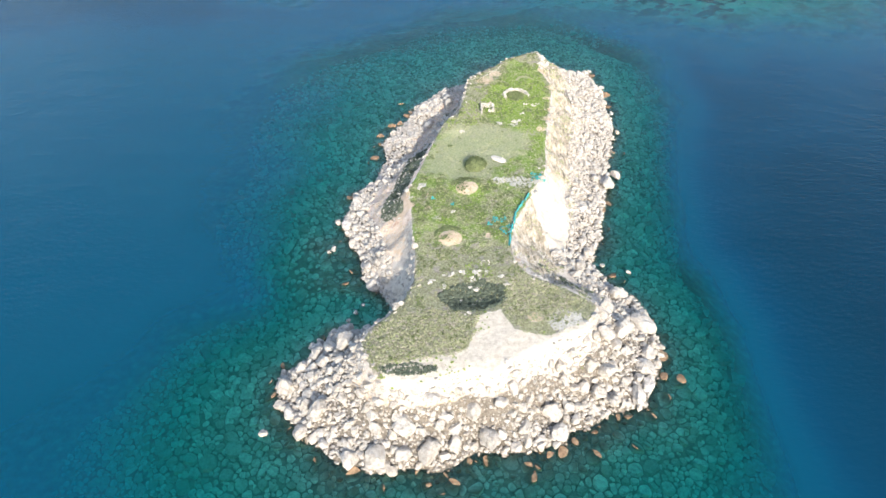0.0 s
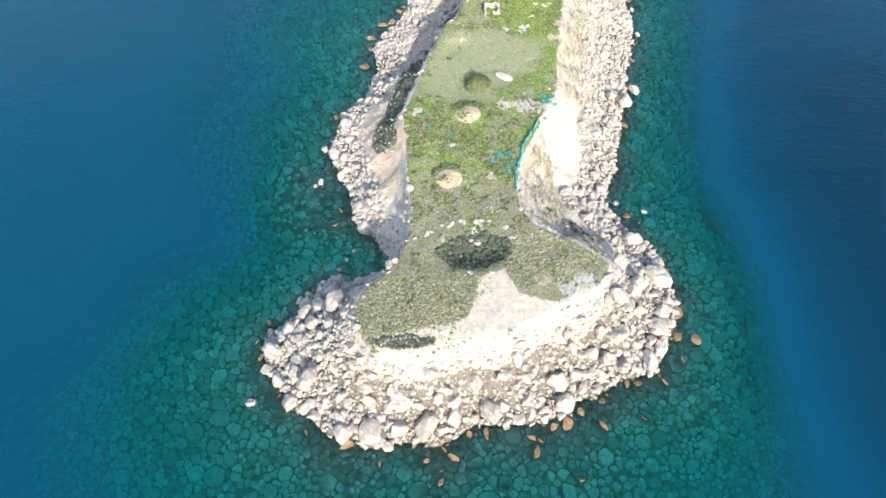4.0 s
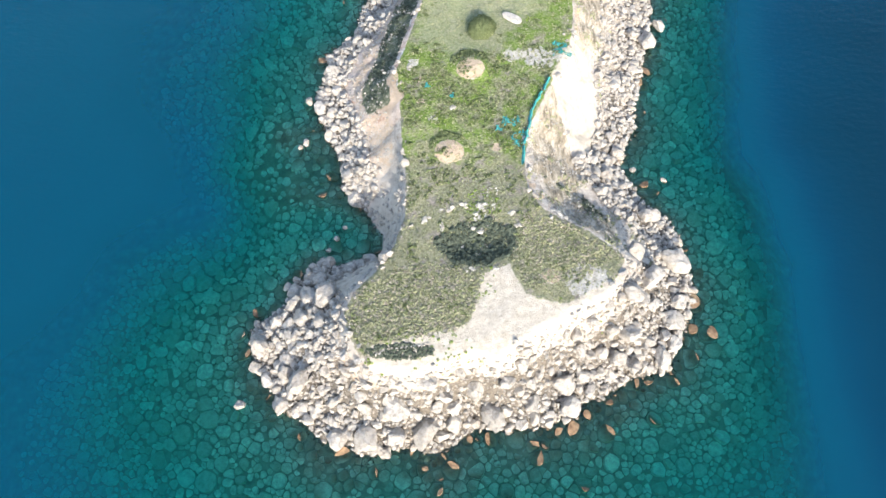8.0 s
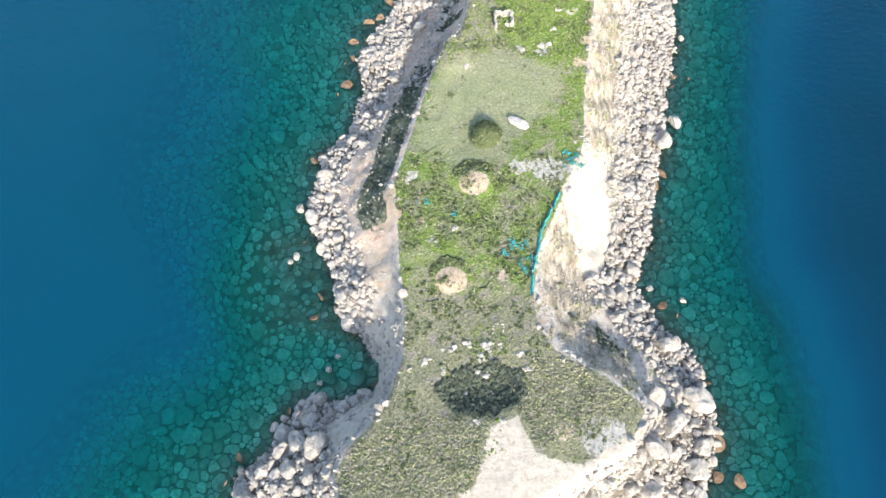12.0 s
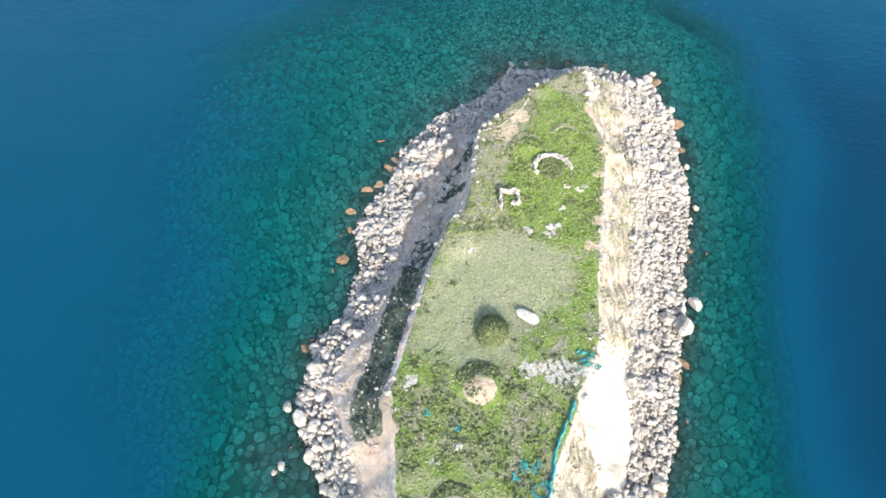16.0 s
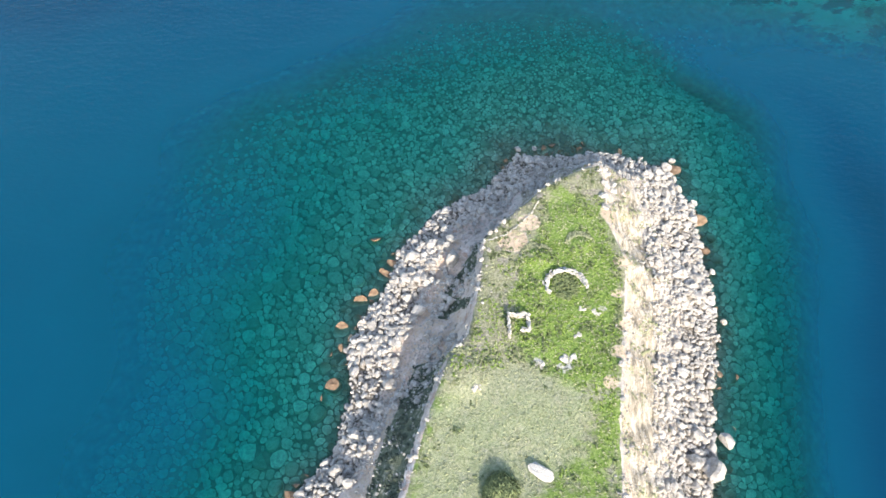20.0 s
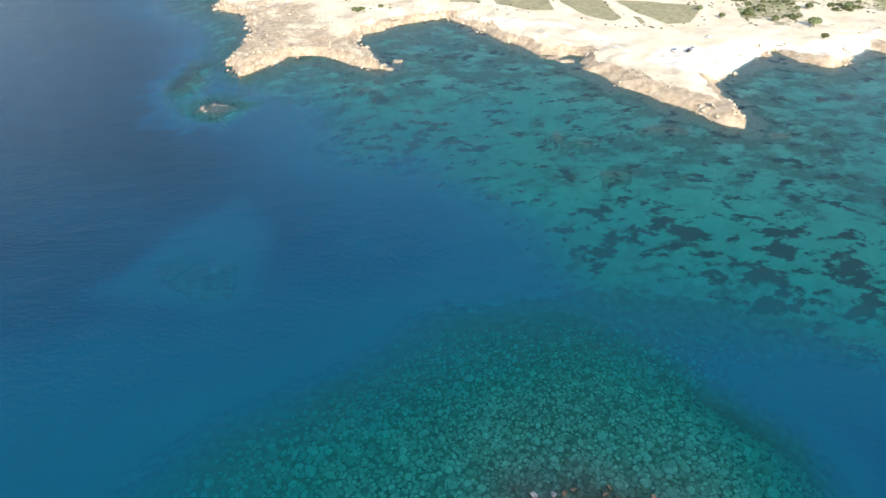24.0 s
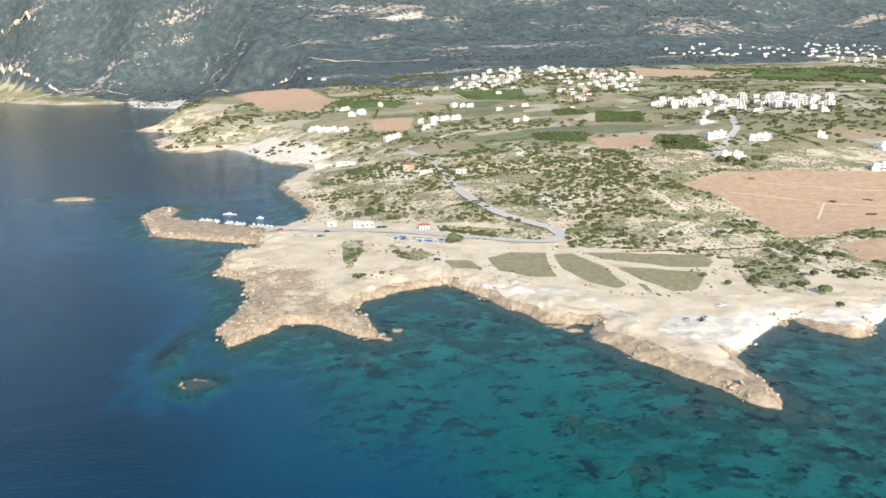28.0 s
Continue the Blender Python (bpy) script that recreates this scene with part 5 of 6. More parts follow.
for (ax, ay), (bx, by) in zip(FENCE, FENCE[1:]):
    part("post", post_mesh, fence, pose(ax - fb.x, ay - fb.y, height_at(ax, ay) - fb.z, RNG.normal() * 8, RNG.normal() * 8))
    verts, n = [], 9
    for k in range(n):
        t = k / (n - 1)
        x, y = ax + (bx - ax) * t + RNG.normal() * 0.12, ay + (by - ay) * t + RNG.normal() * 0.08
        z = height_at(x, y) - fb.z
        sag = RNG.uniform(0.35, 0.9)
        verts += [(x - fb.x - 0.35, y - fb.y, z + 0.02), (x - fb.x, y - fb.y, z + sag), (x - fb.x + 0.06, y - fb.y, z + sag), (x - fb.x + 0.3, y - fb.y, z + 0.05)]
    net = bpy.data.meshes.new("net")
    net.from_pydata(verts, [], [(4 * k + j, 4 * k + j + 1, 4 * k + j + 5, 4 * k + j + 4) for k in range(n - 1) for j in range(3)])
    net.materials.append(M_NET)
    part("net", net, fence)
NETS = [(25.4, 142.8), (26.9, 141.5), (24.9, 144.2), (2.8, 130.7), (15.3, 125.2), (12.7, 124.1), (14.0, 120.9), (25.9, 142.0), (26.2, 143.4), (24.2, 142.4), (14.4, 124.3), (13.3, 125.0), (15.8, 121.8), (11.6, 122.7), (14.9, 119.4), (-2.4, 133.6)]
for dx, dy in NETS:
    verts, faces = [], []
    for strand in range(5):
        a0, px, py = RNG.uniform(0, 6.3), RNG.normal() * 0.25, RNG.normal() * 0.2
        for k in range(7):
            base = len(verts)
            w, z = RNG.uniform(0.06, 0.16), 0.05 + RNG.uniform(0, 0.22)
            verts += [(px - w, py - w, z), (px + w, py + w, z + RNG.normal() * 0.04), (px + w, py + w, z - 0.05), (px - w, py - w, z - 0.05)]
            if k:
                faces += [(base - 4 + j, base - 4 + (j + 1) % 4, base + (j + 1) % 4, base + j) for j in range(4)]
            a0 += RNG.normal() * 0.7
            px, py = px + 0.2 * math.cos(a0), py + 0.14 * math.sin(a0)
    tangle = bpy.data.meshes.new("netting")
    tangle.from_pydata(verts, [], faces)
    tangle.materials.append(M_NET)
    ob = new("netting", tangle)
    ob.matrix_world = pose(dx, dy, height_at(dx, dy) + 0.02, 0, 0, RNG.uniform(0, 180))
    tagged(ob, "torn turquoise netting lying tangled in the grass", "netting", "loose nets on the island")

# ---- the mainland: roads ----
M_ASPHALT = mat_plain("grey_asphalt", (0.58, 0.55, 0.50), 0.9, 0.2, 3.0)
M_TRACK = mat_plain("pale_track", (0.76, 0.65, 0.485), 0.95, 0.2, 4.0)


def strip(name, line, width, mat, label, lift=0.12):
    """A road draped over the ground along a smooth line."""
    pts = np.array(line, float)
    t = np.r_[0, np.cumsum(np.hypot(*np.diff(pts, axis=0).T))]
    s = np.arange(0, t[-1], 3.0)
    c = np.stack([np.interp(s, t, pts[:, 0]), np.interp(s, t, pts[:, 1])], 1)
    for _ in range(3):
        c[1:-1] = (c[:-2] + 2 * c[1:-1] + c[2:]) / 4
    d = np.gradient(c, axis=0)
    nrm = np.stack([-d[:, 1], d[:, 0]], 1) / np.hypot(d[:, 0], d[:, 1])[:, None]
    offs = np.array([-0.5, -0.25, 0, 0.25, 0.5])
    w = width * (1 + 0.12 * fbm(c[:, 0], c[:, 1], 18, 2, 141))
    p = c[:, None, :] + nrm[:, None, :] * (offs[None, :] * w[:, None])[:, :, None]
    x, y = p[..., 0].ravel(), p[..., 1].ravel()
    z = np.maximum(ground_z(x, y)[0], 0.5).reshape(len(c), 5)
    z = np.maximum(z, z.mean(1, keepdims=True) - 0.05) + lift
    f = grid_faces(5, len(c))
    return tagged(new(name, np_mesh(name, np.stack([x, y, z.ravel()], 1), f, mat, True)), label, "road", kind="structure")


strip("road", [(-135, 700), (-93, 697), (-57, 692), (-4, 674), (38, 660), (66, 648), (84, 647), (95, 660), (90, 681), (73, 702), (53, 726), (32, 786), (18, 842), (11, 888)], 9, M_ASPHALT, "grey coast road bending inland", 0.6)
strip("road", [(11, 888), (2, 956), (-27, 1046), (-45, 1091), (-30, 1130), (11, 1198), (56, 1234)], 8, M_ASPHALT, "grey road climbing towards the villas", 0.3)
strip("road", [(302, 918), (342, 969), (396, 1065), (447, 1203), (450, 1280)], 8, M_ASPHALT, "grey village street between white villas", 0.3)
for line in ([(37, 647), (31, 618), (30, 592), (45, 560), (77, 545), (99, 533), (132, 520)], [(81, 645), (75, 600), (75, 570), (80, 545)], [(89, 628), (102, 605), (112, 572), (116, 530)],
             [(95, 622), (128, 618), (183, 612), (184, 595), (165, 565), (158, 545)], [(104, 599), (135, 579), (175, 577)], [(187, 622), (229, 627), (234, 599), (242, 568), (275, 545)],
             [(-57, 689), (-28, 645), (6, 622), (4, 600), (-24, 590), (-44, 572)], [(183, 612), (160, 640), (170, 665), (200, 690)], [(200, 720), (200, 760), (190, 790)]):
    strip("track", line, 5.0, M_TRACK, "pale sandy track across the coastal heath", 0.1)

for line in ([(262, 770), (330, 735), (420, 722), (500, 725)], [(300, 800), (380, 775), (500, 772)], [(330, 735), (300, 690)]):
    strip("field_bank", line, 1.6, M_TRACK, "narrow pale bank across the ploughed field", 0.1)

for line in ([(-2731, 4538), (-2028, 3947), (-1608, 3793)], [(-2800, 4678), (-2616, 4607), (-2350, 4418)], [(-1484, 3928), (-1443, 3969)], [(-1090, 3530), (-898, 3279), (-627, 2830)], [(-757, 3292), (-399, 3083), (-21, 2994)]):
    strip("track", line, 13.0, M_TRACK, "pale dirt road across the far plain", 2.0)

# ---- shrubs, hedges and trees ----
def wild(name, n, box, rule, r0, r1, shapes, mat, label, category):
    x, y, g = sample(n, *box)
    ok = (g[4] > 8) & rule(x, y, g)
    x, y, zz = x[ok], y[ok], g[0][ok]
    return scatter(name, shapes, np.stack([x, y, zz - 0.1], 1), RNG.uniform(r0, r1, len(x)) * np.interp(y, [500, 2500], [1, 2.2]), mat, label, category, 0.1)


CLUMPS = [tuft(RNG, 46, 0.3, 0.75) for _ in range(6)]
M_OLIVE = mat_leaf("olive_leaves", (0.05, 0.065, 0.027), (0.15, 0.165, 0.07), 2.0)
# bluish leaf tone, the distance haze put into the colour
M_FAR = mat_leaf("hazy_wood_leaves", (0.03, 0.042, 0.04), (0.08, 0.095, 0.085), 8.0)
M_DUSTY = mat_leaf("dusty_leaves", (0.085, 0.085, 0.04), (0.20, 0.18, 0.09), 2.0)
clear = lambda x, y: np.maximum.reduce([inside(p, x, y) for p in FIELDS + CHALK[:1] + CHALK[6:]])
heathy = lambda x, y: np.maximum(smooth(y + np.interp(x, [40, 90], [0.15, 0.6]) * x, 690, 730), np.maximum.reduce([inside(p, x, y) for p in SCRUBS]) > 0)
wild("coast_shrubs", 8600, (-140, 330, 500, 1000), lambda x, y, g: (heathy(x, y) > 0.5) & (clear(x, y) < -3) & (fbm(x, y, 40, 4, 151) > 0.0), 0.5, 2.7, CLUMPS, M_OLIVE, "rounded dark green shrubs on the coastal heath", "shrubs")
wild("heath_tufts", 12000, (-140, 420, 500, 1000), lambda x, y, g: (heathy(x, y) > 0.5) & (clear(x, y) < -1), 0.4, 1.1, SMALLTUFTS, M_DUSTY, "dusty low heath on the coast", "shrubs")
wild("inland_shrubs", 11000, (-700, 1300, 950, 2300), lambda x, y, g: (np.abs(x - 200) < 0.75 * y - 200) & (clear(x, y) < -5) & (fbm(x, y, 90, 4, 157) > 0.05), 1.5, 3.6, CLUMPS, M_OLIVE, "dark green trees and scrub between the fields", "trees")
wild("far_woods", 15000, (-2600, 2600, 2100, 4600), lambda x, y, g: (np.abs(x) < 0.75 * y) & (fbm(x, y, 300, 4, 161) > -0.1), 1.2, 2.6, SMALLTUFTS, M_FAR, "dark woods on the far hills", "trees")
hedge = [(127, 616), (206, 621), (259, 632), (311, 652), (400, 675)]
hp = np.array(hedge, float)
ht = np.r_[0, np.cumsum(np.hypot(*np.diff(hp, axis=0).T))]
s = np.arange(0, ht[-1], 1.1)
x, y = np.interp(s, ht, hp[:, 0]) + RNG.normal(size=len(s)) * 0.5, np.interp(s, ht, hp[:, 1]) + RNG.normal(size=len(s)) * 0.5
scatter("hedge", CLUMPS, np.stack([x, y, ground_z(x, y)[0]], 1), RNG.uniform(0.6, 1.3, len(s)), M_DUSTY, "low dusty hedge along the field's edge", "hedge", 0.1)
x, y = RNG.uniform(2, 44, 130), 0
y = 690 - (x - 2) * 0.55 + RNG.normal(size=130) * 2.2
scatter("hedge", CLUMPS, np.stack([x, y, ground_z(x, y)[0]], 1), RNG.uniform(1.2, 2.0, 130), M_OLIVE, "dense dark green hedge along the coast road", "hedge", 0.1)
# tree rows between the plots inland
hx, hy = [], []
for _ in range(150):
    cx, cy, ln, a = RNG.uniform(-250, 1300), RNG.uniform(980, 2500), RNG.uniform(30, 130), RNG.choice((0.25, 1.75)) + RNG.normal() * 0.15
    if abs(cx - 200) > 0.7 * cy - 300:
        continue
    u = np.arange(-ln / 2, ln / 2, 4.0)
    hx.append(cx + u * math.cos(a) + RNG.normal(size=len(u)) * 0.8), hy.append(cy + u * math.sin(a) + RNG.normal(size=len(u)) * 0.8)
x, y = np.concatenate(hx), np.concatenate(hy)
g = ground_z(x, y)
k = (g[4] > 60) & (clear(x, y) < -4)
scatter("hedgerows", CLUMPS, np.stack([x[k], y[k], g[0][k]], 1), RNG.uniform(1.4, 3.2, k.sum()), M_OLIVE, "rows of dark trees between the inland plots", "trees", 0.1)
# small stones and low shrubs on the bare foreshore
x, y, g = sample(40000, -150, 300, 400, 640)
hd = np.maximum.reduce([inside(p, x, y) for p in HEADLANDS])
k = (g[4] > 1) & (g[4] < 45) & (RNG.uniform(0, 1, len(x)) < np.where(hd > -4, 0.5, 0.10)) & (fbm(x, y, 20, 3, 173) > np.where(hd > -4, -0.4, 0.25))
x, y, zz = x[k], y[k], g[0][k]
r = 0.2 + 1.1 * RNG.uniform(0, 1, len(x)) ** 4
scatter("foreshore_stones", TINY, np.stack([x, y, zz + r * 0.15], 1), r, mat_rock("ledge_stone", (0.22, 0.17, 0.12), (0.54, 0.46, 0.35), False), "loose brown stones on the rocky foreshore", "rocks")
lawny = lambda x, y: np.maximum.reduce([inside(p, x, y) for p in LAWNS + SCRUBS])
wild("foreshore_shrubs", 2600, (-110, 330, 500, 690), lambda x, y, g: (g[4] > 18) & (np.abs(lawny(x, y) + 4) < 6) & (fbm(x, y, 14, 3, 175) > 0.2), 0.3, 1.1, CLUMPS, M_DUSTY, "low shrubs scattered on the bare foreshore", "shrubs")
# lone shrubs in the ploughed field
for bx, by, bn in ((340, 740, 9), (372, 745, 7), (352, 705, 6), (300, 812, 9), (275, 640, 6), (398, 720, 6), (330, 620, 6)):
    x, y = bx + RNG.normal(size=bn) * 2.5, by + RNG.normal(size=bn) * 1.2
    scatter("field_shrubs", CLUMPS, np.stack([x, y, ground_z(x, y)[0]], 1), RNG.uniform(0.8, 1.6, bn), M_OLIVE, "dark green shrubs left standing in the field", "shrubs", 0.1)
# orchards in rows
ox, oy = [], []
for p in CROPS[3:7]:
    a = np.array(p, float)
    gx, gy = (v.ravel() for v in np.meshgrid(np.arange(a[:, 0].min(), a[:, 0].max(), 6.5), np.arange(a[:, 1].min(), a[:, 1].max(), 9.0)))
    k = inside(p, gx, gy) > 1
    ox.append(gx[k]), oy.append(gy[k])
x, y = np.concatenate(ox), np.concatenate(oy)
scatter("orchard", CLUMPS, np.stack([x, y, ground_z(x, y)[0]], 1), RNG.uniform(1.8, 2.8, len(x)), M_OLIVE, "orchard trees planted in rows", "trees", 0.1)

tree_kinds = []
for k in range(3):
    t = tagged(thing("tree", 0, 0, 0), "bushy dark green tree on the coast", "tree", "trees near the coast")
    part("trunk", trunk_mesh(1.6, 0.22, M_BARK, RNG), t)
    part("crown", leafy("crown", RNG, 520, 0.42, (2.6, 2.4, 2.1), M_OLIVE if k else M_BUSH, 2.0, 0.5), t)
    tree_kinds.append(t)
TREES = [(13, 649, 1.9), (11, 647, 1.5), (17, 651, 1.4), (214, 527, 1.5), (208, 503, 0.9), (26, 760, 1.2), (18, 742, 1.0), (5, 735, 1.1), (-12, 740, 1.1), (-25, 735, 1.2), (-38, 728, 1.2), (-32, 726, 1.1),
         (34, 752, 1.0), (60, 708, 1.1), (66, 702, 1.0), (-75, 745, 1.3), (-66, 740, 1.5), (-58, 746, 1.4), (-84, 752, 1.3), (-48, 762, 1.4), (-92, 770, 1.5), (-70, 790, 1.6), (-55, 800, 1.4), (-96, 812, 1.5),
         (-38, 963, 1.3), (60, 1036, 1.6), (44, 900, 1.3), (30, 930, 1.5), (112, 1315, 2.2), (776, 1494, 3.0), (273, 1004, 2.2), (280, 990, 2.0), (290, 985, 2.2), (-111, 1434, 2.0), (196, 537, 0.9), (184, 549, 0.9),
         (160, 560, 0.8), (168, 545, 0.8), (226, 560, 1.0), (250, 560, 1.0), (262, 600, 1.1), (220, 598, 1.0), (203, 585, 0.9), (300, 880, 2.0), (310, 880, 2.2), (325, 878, 2.0), (338, 884, 2.0), (350, 890, 1.9)]
for k, (tx, ty, ts) in enumerate(TREES):
    m = pose(tx, ty, height_at(tx, ty), 0, 0, RNG.uniform(0, 360))
    t = tree_kinds[k] if k < 3 else copy_thing(tree_kinds[k % 3], m)
    t.matrix_world = m @ Matrix.Diagonal((ts, ts, ts * RNG.uniform(0.75, 0.95), 1))

# gardens between the houses
def gardens(poly, n):
    a = np.array(poly, float)
    x, y = RNG.uniform(a[:, 0].min(), a[:, 0].max(), n), RNG.uniform(a[:, 1].min(), a[:, 1].max(), n)
    k = inside(poly, x, y) > -15
    x, y = x[k], y[k]
    scatter("garden_trees", CLUMPS, np.stack([x, y, ground_z(x, y)[0]], 1), RNG.uniform(1.2, 3.4, len(x)), M_OLIVE, "dark garden trees between the white houses", "trees", 0.1)


# ---- houses ----
M_WHITE = mat_plain("white_render", (0.70, 0.69, 0.67), 0.8, 0.1, 4.0)
M_CREAM = mat_plain("cream_render", (0.78, 0.72, 0.62), 0.85, 0.15, 4.0)
M_OCHRE = mat_plain("ochre_stone", (0.62, 0.51, 0.37), 0.9, 0.3, 2.0)
M_TILE = mat_plain("red_tiles", (0.42, 0.17, 0.10), 0.85, 0.3, 1.5)
M_ROOF = mat_plain("pale_roof", (0.60, 0.58, 0.54), 0.9, 0.15, 3.0)
M_GLASS = mat_plain("dark_window", (0.05, 0.065, 0.08), 0.15, 0.2, 3.0)
M_TIMBER = mat_plain("brown_door", (0.22, 0.12, 0.07), 0.6)
M_FRAME = mat_plain("white_frame", (0.78, 0.78, 0.76), 0.6, 0.1)


def wedge(name, w, d, h, mat, over=0.4):
    """A hipped roof."""
    w, d = w / 2 + over, d / 2 + over
    me = bpy.data.meshes.new(name)
    r = max(w - d, 0.3)
    me.from_pydata([(-w, -d, 0), (w, -d, 0), (w, d, 0), (-w, d, 0), (-r, 0, h), (r, 0, h), (-w, -d, -0.2), (w, -d, -0.2), (w, d, -0.2), (-w, d, -0.2)], [],
                   [(0, 1, 5, 4), (1, 2, 5), (2, 3, 4, 5), (3, 0, 4), (6, 7, 1, 0), (7, 8, 2, 1), (8, 9, 3, 2), (9, 6, 0, 3), (9, 8, 7, 6)])
    me.materials.append(mat)
    return me


def parapet_roof(w, d, mat):
    bm = bmesh.new()
    for size, at in (((w + 0.1, d + 0.1, 0.25), (0, 0, 0.12)), ((w + 0.2, 0.25, 0.8), (0, d / 2, 0.4)), ((w + 0.2, 0.25, 0.8), (0, -d / 2, 0.4)), ((0.25, d - 0.3, 0.8), (w / 2, 0, 0.4)), ((0.25, d - 0.3, 0.8), (-w / 2, 0, 0.4))):
        v = bmesh.ops.create_cube(bm, size=1.0)["verts"]
        bmesh.ops.scale(bm, vec=size, verts=v), bmesh.ops.translate(bm, vec=at, verts=v)
    me = bpy.data.meshes.new("roof")
    bm.to_mesh(me)
    bm.free()
    me.materials.append(mat)
    return me


WINDOW = box_mesh("window", (1.7, 0.16, 1.5), M_FRAME, 0.03)
PANE = box_mesh("pane", (1.45, 0.12, 1.25), M_GLASS)
BROAD = box_mesh("window", (2.4, 0.14, 1.7), M_GLASS, 0.03)
DOOR = box_mesh("door", (1.2, 0.18, 2.2), M_TIMBER, 0.03)


def house(w, d, floors, walls, tiled, label, wing=True, far=False):
    h = tagged(thing("house", 0, 0, 0), label, "house")
    height = floors * 3.0
    part("wall", box_mesh("wall", (w, d, height + 2), walls, 0.05, (0, 0, height / 2 - 1)), h)
    roof = part("roof", wedge("roof", w, d, 2.0, M_TILE) if tiled else parapet_roof(w, d, M_ROOF), h, pose(0, 0, height + (0.2 if tiled else 0)))
    if not tiled and not far:
        part("stair_tower", box_mesh("stair_tower", (w * 0.3, d * 0.35, 2.3), walls, 0.05, (0, 0, 1.1)), roof, pose(w * 0.2, d * 0.2, 0.2))
    if wing:
        part("wing", box_mesh("wing", (w * 0.45, d * 0.5, 5.0), walls, 0.05, (0, 0, 0.5)), h, pose(-w * 0.38, -d * 0.62, 0))
        part("terrace", box_mesh("terrace", (w * 0.55, 2.6, 0.25), M_ROOF, 0.03), h, pose(w * 0.2, -d / 2 - 1.3, 2.9))
        for sx in (0.0, 0.44):
            part("post", box_mesh("post", (0.3, 0.3, 3.6), walls, 0, (0, 0, -1.8)), h, pose(w * sx, -d / 2 - 2.4, 2.8))
    for fl in range(floors):
        for sx in ((-0.25, 0.25) if far else (0.05, 0.3, 0.42) if w < 14 else (-0.3, -0.05, 0.2, 0.4)):
            win = part("window", BROAD if far else WINDOW, h, pose(w * sx, -d / 2 - 0.03, fl * 3 + 1.6))
            if not far:
                part("pane", PANE, win, pose(0, -0.04, 0))
        for side in () if far or fl else (-1, 1):
            win = part("window", WINDOW, h, pose(side * (w / 2 + 0.03), 0.5, fl * 3 + 1.6, 0, 0, 90 * side))
            part("pane", PANE, win, pose(0, -0.04, 0))
    part("door", DOOR, h, pose(-w * 0.08, -d / 2 - 0.05, 1.1))
    return h


KINDS = [house(11, 9, 2, M_WHITE, False, "white flat-roofed villa with a terrace"), house(13, 10, 2, M_WHITE, False, "white two-storey villa with parapet roof"),
         house(10, 9, 1, M_WHITE, True, "white bungalow with a red tiled roof"), house(12, 9, 2, M_CREAM, True, "cream villa with a red tiled roof"),
         house(16, 10, 2, M_WHITE, False, "long white villa block"), house(9, 8, 2, M_CREAM, False, "small cream flat-roofed house")]
KINDS += [house(11, 9, 2, M_WHITE, False, "white flat-roofed house on the far slope", False, True), house(11, 9, 1, M_CREAM, True, "cream house with a tiled roof far inland", False, True), house(14, 9, 2, M_WHITE, False, "long white terrace block far inland", False, True)]
HOUSES = [(-206, 1348, 4), (-190, 1330, 1), (-172, 1313, 4), (-150, 1292, 1), (-69, 1180, 1), (-13, 1262, 0), (-2, 1375, 4), (18, 1379, 4), (38, 1379, 4), (-158, 1482, 4), (-139, 1500, 1), (312, 902, 4), (329, 904, 4),
          (351, 1009, 1), (340, 1003, 4), (392, 998, 4), (403, 1002, 1), (375, 1127, 4), (392, 1132, 2), (448, 845, 4), (462, 848, 1), (403, 1201, 2), (470, 997, 5), (-32, 1624, 2), (38, 1544, 1), (55, 1535, 0),
          (71, 1538, 1), (118, 1439, 3), (-114, 1616, 5), (254, 1439, 2), (133, 1297, 3), (150, 1300, 5), (-599, 2356, 8), (-580, 2498, 6), (-507, 2609, 8), (-490, 2590, 8), (-409, 2445, 6), (-348, 2350, 8),
          (-24, 1348, 5), (-2, 1305, 0), (-58, 1205, 1), (124, 1835, 2), (46, 1921, 0), (92, 1957, 3), (3, 1923, 5), (-40, 1939, 2), (145, 1739, 3), (150, 1488, 2), (171, 1476, 3), (524, 1472, 0), (519, 1527, 3), (457, 1274, 1), (417, 1224, 0), (493, 1212, 1), (589, 1206, 5), (508, 938, 4), (417, 2050, 7), (415, 1895, 7), (461, 1907, 6), (504, 1869, 6), (950, 1700, 7), (-146, 1531, 1), (-184, 1592, 4)]
TOWNS = [([(60, 1856), (202, 1777), (259, 2300), (221, 2400), (54, 2100)], 50, (6, 6, 8)), ([(267, 2059), (420, 1542), (546, 2100), (351, 2400)], 86, (6, 6, 6, 7, 8)),
         ([(373, 1351), (612, 1208), (691, 1363), (595, 1450), (418, 1470)], 84, (6, 6, 8, 8)), ([(250, 1528), (305, 1492), (365, 1801), (285, 1840)], 16, (7, 6))]
FAR_TOWN = [(907, 2950), (1548, 2440), (2138, 3500), (922, 3150)]
gardens(FAR_TOWN, 900)


def plain_house(w, d, h):
    """A far house: walls under a low hipped roof."""
    w, d = w / 2, d / 2
    v = [(sx * w, sy * d, z) for z in (-3, h) for sx, sy in ((-1, -1), (1, -1), (1, 1), (-1, 1))] + [(sx * (w + 0.5), sy * (d + 0.5), h) for sx, sy in ((-1, -1), (1, -1), (1, 1), (-1, 1))] + [(-w * 0.3, 0, h + 1.8), (w * 0.3, 0, h + 1.8)]
    return np.array(v, float), np.array([(0, 1, 5, 4), (1, 2, 6, 5), (2, 3, 7, 6), (3, 0, 4, 7), (8, 9, 13, 12), (9, 10, 13, 13), (10, 11, 12, 13), (11, 8, 12, 12)])


